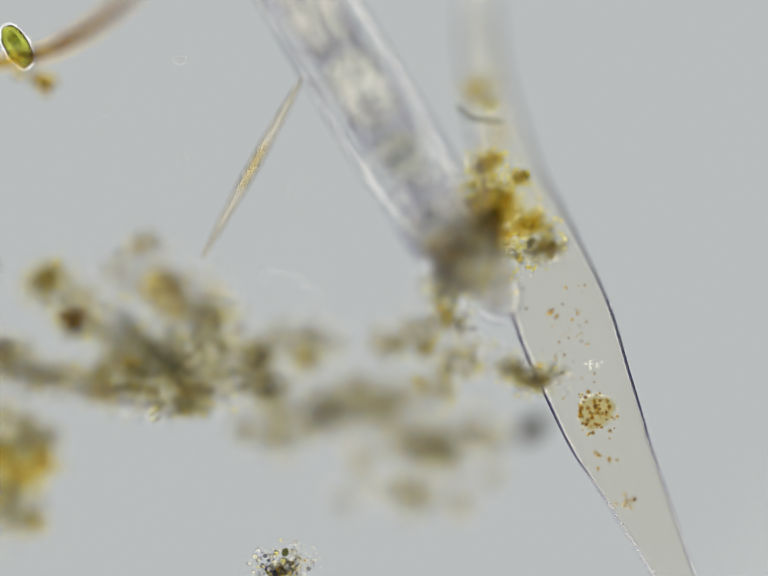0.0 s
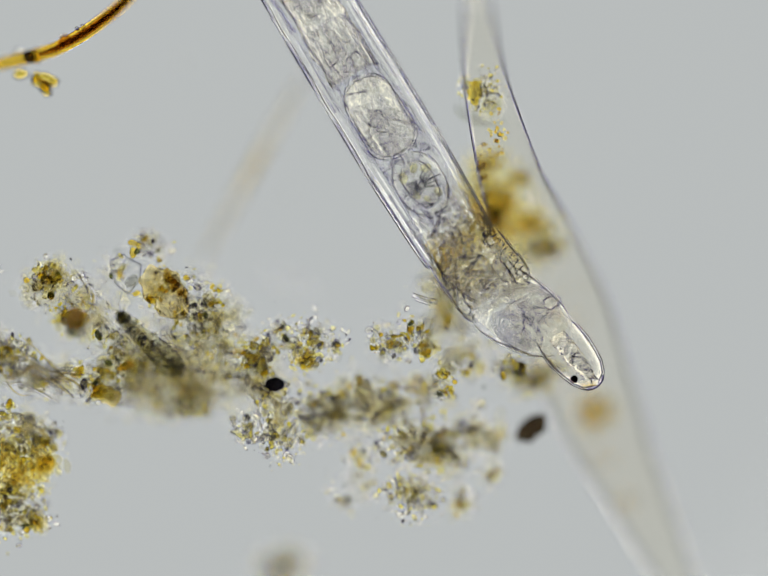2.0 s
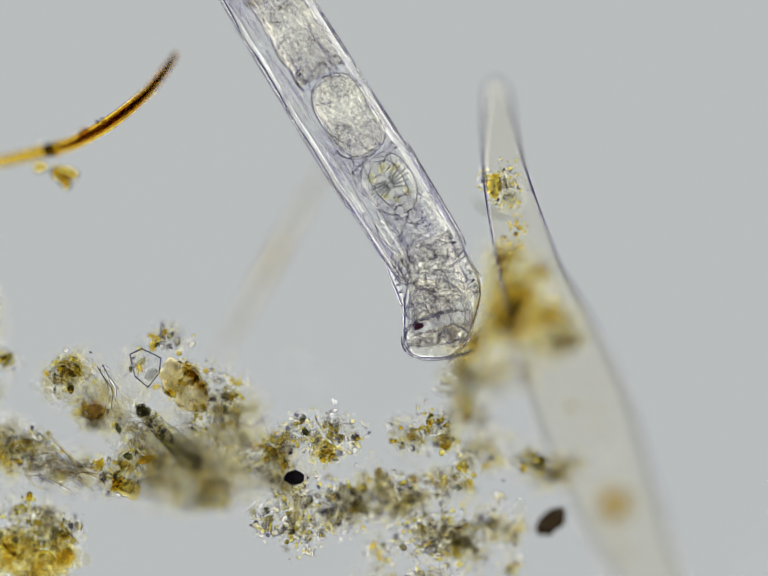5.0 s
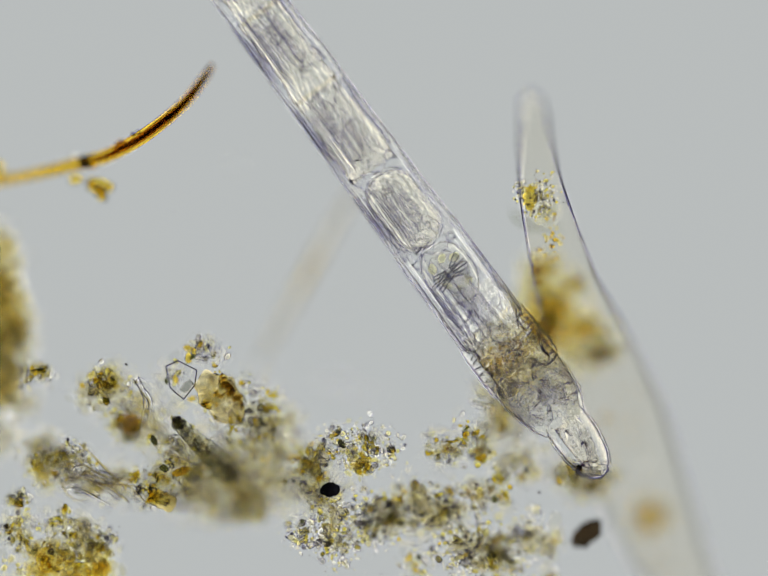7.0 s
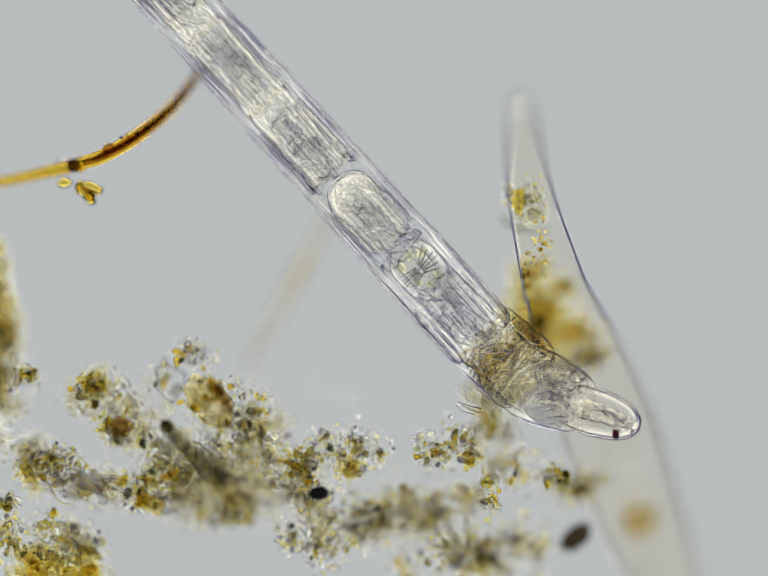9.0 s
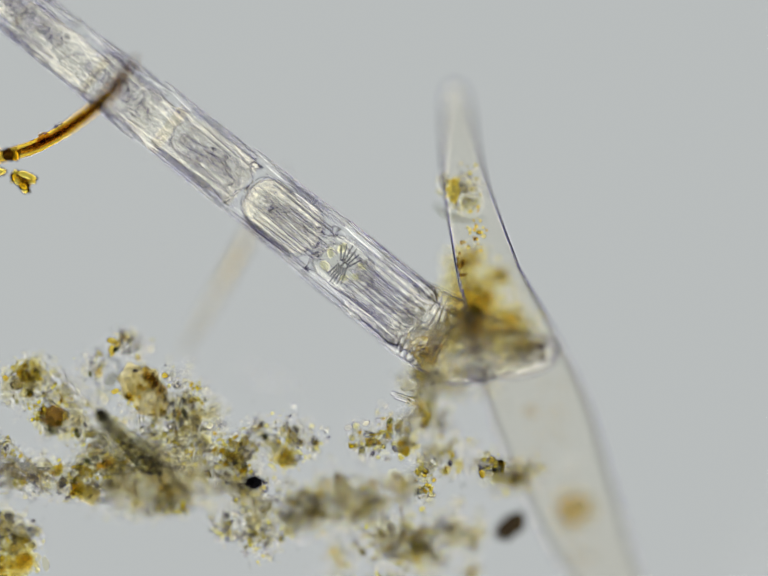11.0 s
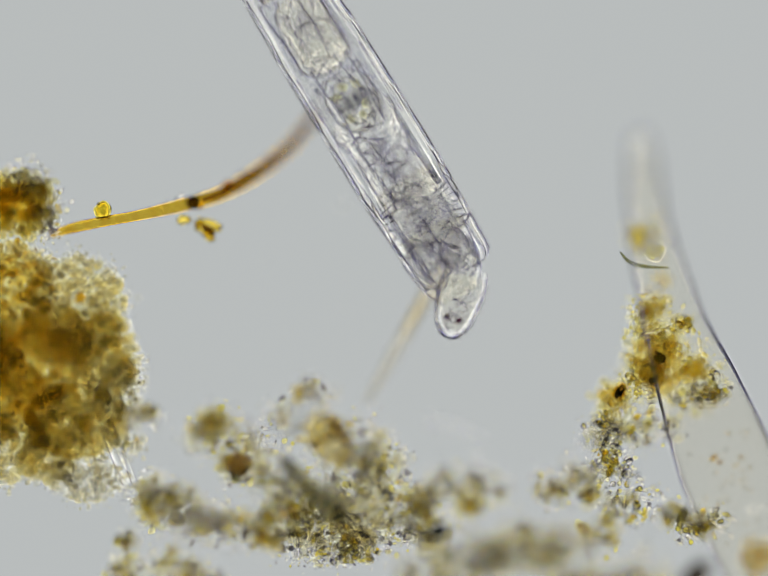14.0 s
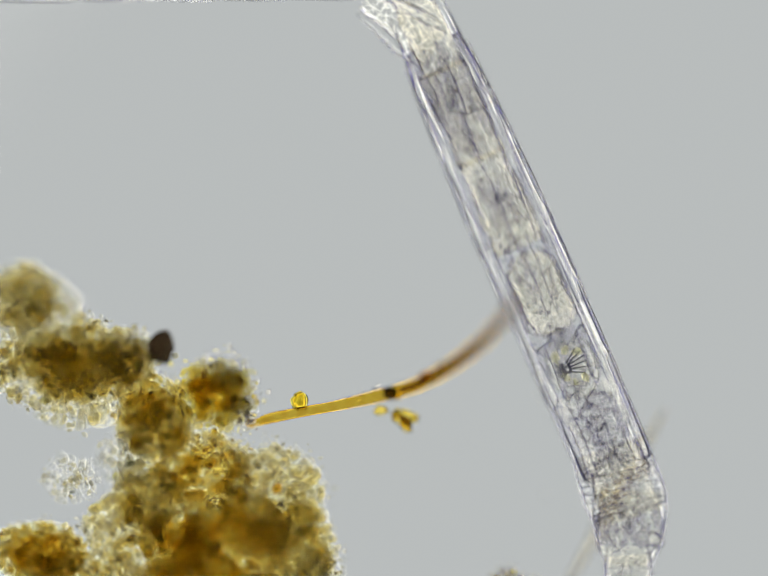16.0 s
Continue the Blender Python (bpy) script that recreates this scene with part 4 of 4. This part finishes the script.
for i, (ring, r, flat) in enumerate(zip(trunk, RINGS, FLATS)):
    for k in range(9):
        a0 = 2 * math.pi * (k + rng.uniform(-0.4, 0.4)) / 9
        d = rng.uniform(0.72, 0.93)
        line = [Vector((-x * Q, d * r * math.cos(a0 + 0.06 * math.sin(x * 0.03 + k)) * Q, d * flat * r * math.sin(a0) * Q)) for x in np.linspace(6, 172, 9)]
        part("muscle_thread", mesh_of("muscle_thread", *tube_along(line, [rng.uniform(1.3, 2.5)] * 9, 6), THREAD), ring)
    for k in range(14):
        y = 0.66 * r * ((k - 6.5) / 6.5 + rng.uniform(-0.04, 0.04))
        z = 0.42 * r * math.sqrt(1 - (y / r) ** 2) + rng.uniform(-2, 2)
        line = [Vector((-x * Q, (y + 1.5 * math.sin(x * 0.02 + k)) * Q, z * Q)) for x in np.linspace(rng.uniform(-20, 30), rng.uniform(150, 215), 9)]
        w = rng.uniform(2.1, 3.4)
        me = mesh_of("muscle_band" if k == 0 else "muscle_thread", *tube_along(line, [w * q for q in (0.15, 0.5, 0.8, 1, 1, 1, 0.8, 0.5, 0.15)], 6), MUSCLE)
        if k == 0:
            bands.append(part("muscle_band", me, ROT, "band of long straight muscle threads along the body"))
        else:
            part("muscle_thread", me, bands[-1])
    beads(ring, 180, 0.74 * r, 90, 70 + i, flat, 1.6)
    wisps(ring, -160, -20, 0.8 * r, 9 if i < 3 else 6, 90 + i, flat)
    cell_rims(ring, -160, -10, 0.85 * r, 13, 210 + i, 0.45 * flat, (9, 26))
foot = [tube_part("foot_ring", [(2, 26), (0, 30), (-8, 31), (-60, 30), (-120, 28), (-150, 27), (-168, 25), (-172, 23)], CUTICLE, "narrow clear foot ring", 5, 48, k, 0.0, 0.8, None, False, 0.012, 9) for k in range(7)]
for ring in foot:
    tube_part("foot_gland", sleeve(170, 12, 12, 8), GUT, "pale brown gland in the foot", 0, 16, 3, 0.05, 0.6, ring)
hip = tube_part("hip", [(0, 42), (-6, 46), (-30, 52), (-60, 54), (-95, 51), (-125, 45), (-150, 39), (-168, 34), (-172, 31)], CUTICLE, "clear bulging hip ring", 5, 32, 9, 0.04, 0.8)
tube_part("hip_tissue", sleeve(168, 38, 23), TISSUE, "grainy tissue in the hip", 0, 24, 44, 0.06, 0.6, hip)
throat = tube_part("throat", sleeve(220, 60, 64, 30), TISSUE, "grainy tissue of the throat", 0, 32, 3, 0.06, 0.5)
beads(throat, 250, 56, 160, 1, 0.7, 2.4)
wisps(throat, -210, -10, 58, 14, 64)
cell_rims(throat, -215, -5, 60, 26, 203)
mastax = tube_part("mastax", capped(140, 50, 54, 24, 1.1), MEMBRANE, "round chewing organ with jaws", 3.2, 32, 4, 0.01, 0.85)
tube_part("jaw_plate", [(x - 18, r) for x, r in capped(104, 30, 34, 18, 1.2)], MEMBRANE, "clear jaw plate", 2.5, 28, 5, 0.02, 0.8, mastax)
for k in (-1, 1):
    for j in range(6):
        a = Vector(((-70 + (j - 2.5) * 3.5) * Q, k * (3 + 2 * math.sin(j * 2.3)) * Q, 26 * Q))
        b = Vector(((-70 + (j - 2.5) * (9 + 2 * k) - 4 * k) * Q, k * (46 - abs(j - 2.5) * 5) * Q, 20 * Q))
        part("tooth", mesh_of("tooth", *tube_along([a, (a + b) / 2 + Vector((0, 0, 3 * Q)), b], [2.2, 1.7, 1.0], 6), JAW), mastax, "dark thin jaw tooth")
for k, (x, y, r) in enumerate([(-38, 22, 8), (-52, -20, 7), (-92, 26, 9), (-104, 4, 8), (-98, -24, 9), (-36, -4, 6)]):
    part("swallowed_grain", mesh_of("swallowed_grain", *ellipsoid(r * 1.3, r, r * 0.7, 0.2, 10, 14, k), FOOD), mastax, "swallowed yellow-green grain", pose(x * Q, y * Q, 10 * Q, 0, 0, 40 * k))
lobes = [tube_part("gut_lobe", sleeve(length, r, r * 0.96) if k else capped(length, r, r * 0.95, 24, 0.9), mat, label, wall, 28, 20 + k, wob, 0.5)
         for k, (length, r, mat, label, wob, wall) in enumerate([(190, 58, MEMBRANE, "oval yolk mass", 0.03, 3)] + [(206, r, GUT, "brownish grainy gut", 0.05, 0) for r in (53, 50, 44)] + [(206, 22, GUT, "narrow end of the gut", 0.05, 0)])]
tube_part("yolk", [(x - 6, r) for x, r in capped(178, 53, 50, 24, 0.9)], YOLK, "fine-grained yolk", 0, 28, 31, 0.02, 0.45, lobes[0])
beads(lobes[0], 186, 51, 100, 10, 0.8, 1.6)
for k, ob in enumerate(lobes[1:]):
    beads(ob, 200, (42, 40, 36, 16)[k], 60, 11 + k, 0.7, 1.8)
for x in (-198, 10):
    line = [Vector(((x + 9 * math.sin(3 * a + x) + 6 * math.cos(5 * a)) * Q, 53 * math.cos(a) * Q, 40 * math.sin(a) * Q)) for a in np.linspace(0, 2 * math.pi, 40)]
    part("septum", mesh_of("septum", *tube_along(line, [0.7 + 1.9 * abs(math.sin(2.5 * a)) for a in np.linspace(0, 6, 40)], 8), THREAD), lobes[0], "dark wavy fold across the body")

# the way of the body, in the plan: snout tip, snout base, front of the trunk, a place on the axis behind, the mastax; then length factor and height
TIP = [(0, 1040, 650), (0.5, 1000, 610), (1, 1060, 690), (1.3, 1125, 755), (1.5, 1152, 785), (2, 1222, 790), (2.5, 1166, 830), (2.7, 1106, 829), (3, 1020, 823), (3.3, 979, 770), (3.5, 927, 678), (3.8, 840, 605), (4, 749, 563), (4.2, 699, 489)]
TIP += [(6.3, 1046, 667), (6.5, 1075, 705), (7, 1119, 759), (7.5, 1180, 758), (8, 1215, 536), (8.5, 1192, 474), (9, 1218, 650), (9.5, 1198, 743), (9.7, 1183, 765), (11.8, 1182, 399), (12, 1192, 434), (12.5, 891, 468), (12.7, 770, 407), (13, 664, 343)]
TIP += [(13.3, 633, 342), (13.5, 618, 322), (14, 581, 394), (14.3, 533, 415), (14.5, 486, 423), (14.7, 462, 438), (15, 422, 411), (15.3, 412, 453), (15.5, 458, 516), (16, 554, 581)]
BASE = [(0, 1000, 585), (0.5, 970, 545), (1, 1010, 610), (1.3, 1070, 670), (1.5, 1090, 680), (2, 1140, 690), (2.5, 1112, 726), (2.7, 1064, 735), (3, 1015, 720), (3.3, 969, 675), (3.5, 943, 573), (3.8, 912, 545), (4, 864, 560), (4.2, 811, 532)]
BASE += [(6.3, 977, 559), (6.5, 1002, 591), (7, 1045, 651), (7.5, 1076, 664), (8, 1103, 553), (8.5, 1110, 503), (9, 1113, 616), (9.5, 1090, 665), (9.7, 1079, 691), (11.8, 1107, 429), (12, 1114, 444), (12.5, 833, 396), (12.7, 736, 330), (13, 644, 281)]
BASE += [(13.3, 623, 292), (13.5, 621, 262), (14, 606, 302), (14.3, 572, 328), (14.5, 557, 333), (14.7, 527, 345), (15, 502, 336), (15.3, 484, 363), (15.5, 492, 405), (16, 547, 465)]
FRONT = [(0, 925, 490), (0.5, 915, 470), (1, 930, 490), (1.3, 934, 515), (1.5, 936, 520), (2, 942, 512), (2.5, 938, 500), (2.7, 937, 503), (3, 937, 510), (3.3, 904, 465), (3.5, 861, 346), (3.8, 867, 335), (4, 862, 357), (4.2, 859, 354)]
FRONT += [(6.3, 837, 359), (6.5, 847, 386), (7, 897, 466), (7.5, 891, 492), (8, 891, 503), (8.5, 882, 490), (9, 900, 475), (9.5, 887, 499), (9.7, 890, 515), (11.8, 897, 429), (12, 912, 436), (12.5, 796, 368), (12.7, 725, 317), (13, 635, 280)]
FRONT += [(13.3, 623, 282), (13.5, 621, 262), (14, 601, 257), (14.3, 584, 261), (14.5, 580, 273), (14.7, 547, 280), (15, 546, 276), (15.3, 520, 276), (15.5, 530, 270), (16, 528, 273)]
BACK = [(0, 625, 0), (0.5, 625, 0), (1, 628, 0), (1.3, 630, 0), (1.5, 631, 0), (2, 631, 0), (2.5, 628, -2), (2.7, 627, -3), (3, 626, -5), (3.3, 625, -5), (3.5, 612, -62), (3.8, 584, -105), (4, 568, -155), (4.2, 563, -166)]
BACK += [(6.3, 397, -216), (6.5, 413, -217), (7, 397, -215), (7.5, 392, -216), (8, 293, -219), (8.5, 215, -215), (9, 268, -222), (9.5, 345, -212), (9.7, 359, -197), (11.8, 42, -101), (12, 42, -116), (12.5, 207, -202), (12.7, 245, -205), (13, 214, -203)]
BACK += [(13.3, 223, -248), (13.5, 224, -283), (14, 260, -298), (14.3, 269, -297), (14.5, 286, -297), (14.7, 262, -310), (15, 244, -392), (15.3, 187, -592), (15.5, 126, -640), (16, 106, -687)]
DIP = [
    0, 0, 10, 30, 40, 0, 0, 35,
    60, 40, 0, 0, 0, 0, 0, 0,
    0, 0, -15, 45, 5, -24, -24, 70,
    70, 0, 0, 0, 20, 30, 0, 0,
    0, 0, 0, 0, 0, 0,
]
LENGTH = [
    1.1, 1.1, 1.1, 1.1, 1.1, 1.1, 1.1, 1.1,
    1.1, 1.1, 1.1, 1.1, 1.1, 1.1, 1.25, 1.25,
    1.3, 1.3, 1.3, 1.35, 1.35, 1.4, 1.4, 1.4,
    1.4, 1.05, 1, 1, 1, 1, 1, 1,
    1, 1, 1, 1, 1, 1.02,
]
CHEWER = [
    190, 190, 190, 190, 177, 150, 150, 155,
    168, 190, 189, 192, 196, 190, 140, 138,
    143, 161, 208, 199, 187, 156, 150, 197,
    197, 364, 365, 370, 370, 370, 400, 380,
    367, 358, 348, 320, 293, 224,
]
HEIGHT = [
    165, 162, 165, 168, 176, 188, 196, 196,
    192, 194, 196, 198, 198, 198, 196, 196,
    192, 190, 181, 177, 175, 169, 168, 150,
    150, 162, 162, 160, 145, 130, 110, 108,
    109, 109, 109, 106, 104, 102,
]
ROLL = [
    25, 25, 25, 25, 25, 25, 25, 25,
    25, 25, 25, 25, 25, 25, 44, 42,
    60, 56, 44, 42, 52, 58, 58, 60,
    58, 12, -5, -28, -30, -20, 8, 14,
    15, 15, 15, 15, 18, 48,
]
TWIST = {9.5: 8, 9.7: 8, 16: -7}        # turn of each ring against the next
FLIP = {6.3: 100, 6.5: 85, 7: 45, 7.5: 20, 12.7: 60, 13: 120}   # turn of the muscle bands; half a turn at the start and the end
SNOUT = [
    150, 150, 140, 120, 105, 80, 45, 30,
    0, 0, 0, 35, 58, 70, 150, 180,
    125, 40, 0, 40, 105, 25, 20, 0,
    0, 0, 60, 140, 180, 180, 180, 105,
    50, 0, 0, 0, 0, 0,
]
TURNED = {12.7: 60, 13: 120, 15.3: 160, 15.5: 100, 16: 30}  # turn of the chewing organ, jaws down in between
RISE = {11.8: 42, 12: 42}  # by how much the rear end lies higher


def motions():
    def row(t, p, q, h, roll=0.0):
        d = Vector((q[0] - p[0], p[1] - q[1]))
        return t, Matrix.Translation(at(p[0], p[1], h)) @ Matrix.Rotation(math.atan2(-d.y, -d.x), 4, "Z") @ Matrix.Rotation(radians(roll), 4, "X")

    def tilted(t, p, hp, q, hq, roll=0.0):
        a, b = at(p[0], p[1], hp), at(q[0], q[1], hq)
        d = a - b
        return t, Matrix.Translation(a) @ Matrix.Rotation(math.atan2(d.y, d.x), 4, "Z") @ Matrix.Rotation(-math.atan2(d.z, math.hypot(d.x, d.y)), 4, "Y") @ Matrix.Rotation(radians(roll), 4, "X")

    ways = {}
    for (t, *tip), (_, *base), (_, *front), (_, *back), dip, e, m, h, roll, turn in zip(TIP, BASE, FRONT, BACK, DIP, LENGTH, CHEWER, HEIGHT, ROLL, SNOUT):
        axis = Vector((back[0] - front[0], back[1] - front[1])).normalized()

        def along(d):
            return front[0] + axis.x * d, front[1] + axis.y * d

        ways.setdefault(rostrum, []).append(tilted(t, tip, h - dip, base, h - dip * 0.55, turn))
        reach = math.hypot(front[0] - base[0], front[1] - base[1])
        knee = along(-0.55 * reach)
        joint = tuple(0.25 * b + 0.5 * c + 0.25 * f for b, c, f in zip(base, knee, front)) if m < 340 else along(70)
        inner = along(200)
        free = min(1.0, max(0.0, (reach - 130) / 70))
        aim = tuple(a + (b - a) * free for a, b in zip(along(40), joint))
        ways.setdefault(head, []).append(tilted(t, base, h - dip * 0.55, aim if m < 310 else inner, h))
        ways.setdefault(neck, []).append(row(t, joint, along(60 if m < 340 else 200), h))
        rise = RISE.get(t, 0) / 900
        for k, ob in enumerate(trunk):
            d = min(k * 167, 835 if t < 15 else 765) * e
            ways.setdefault(ob, []).append(row(t, along(d), along(d + 100), h + rise * d, roll + k * TWIST.get(t, 0)))
            ways.setdefault(bands[k], []).append(row(t, along(d), along(d + 100), h + rise * d, FLIP.get(t, 180 if t < 5 or t > 13.2 else 0)))
        ways.setdefault(mastax, []).append(row(t, along(m - 60), along(m + 60), h, TURNED.get(t, 180 if 13.2 < t < 15.2 else 0)))
        ways.setdefault(throat, []).append(row(t, along(m - (262 if m < 340 else 235)), along(m), h))
        for k, ob in enumerate(lobes):
            d = m + 76 + 196 * k
            if k < 4 or d < 1000 * e - 150:
                ways.setdefault(ob, []).append(row(t, along(d), along(d + 100), h + rise * d))
        tail = along(1000 * e)
        slope = 0.174 if t < 15.6 else 0.012
        ways.setdefault(hip, []).append(row(t, along(1000 * e - 80), (tail[0] - 60, tail[1] - 30) if t < 15 else (tail[0] - 100, tail[1] - 20), h))
        for k, ob in enumerate(foot):
            a, b = [(tail[0] + 20 - 145 * j, tail[1] - (72 if t < 15.6 else 60) + 145 * j * slope) for j in (k, k + 1)]
            ways.setdefault(ob, []).append(row(t, a, b, h))
            if k == 1 and m + 860 >= 1000 * e - 150:
                ways.setdefault(lobes[4], []).append(row(t, a, b, h))
    ways[GREEN_CELL] = [(t, Matrix.Translation(at(u, v, h)) @ Matrix.Rotation(radians(-a), 4, "Z") @ Matrix.Rotation(radians(tilt), 4, "Y")) for t, u, v, h, a, tilt in
                        [(0.0, 35, 95, 78, 60, 0), (0.1, 81, 114, 74, 5, 0), (0.2, 127, 95, 68, -55, 10), (0.3, 119, 56, 60, -125, 0), (0.4, 75, 49, 54, -205, 0), (0.5, 30, 105, 50, -250, 0),
                         (0.6, 32, 192, 58, -275, 0), (0.7, 67, 259, 56, -292, 5), (0.8, 90, 283, 60, -280, 25), (0.9, 87, 256, 64, -250, 70), (1.0, 76, 243, 70, -198, 0), (1.1, 4, 250, 85, -190, 0),
                         (1.3, -120, 260, 85, -185, 0), (2.0, -420, 250, 85, -170, 0), (16.0, -1500, 200, 85, -150, 0)]]
    for ob, rows in ways.items():
        walk(ob, rows)


motions()
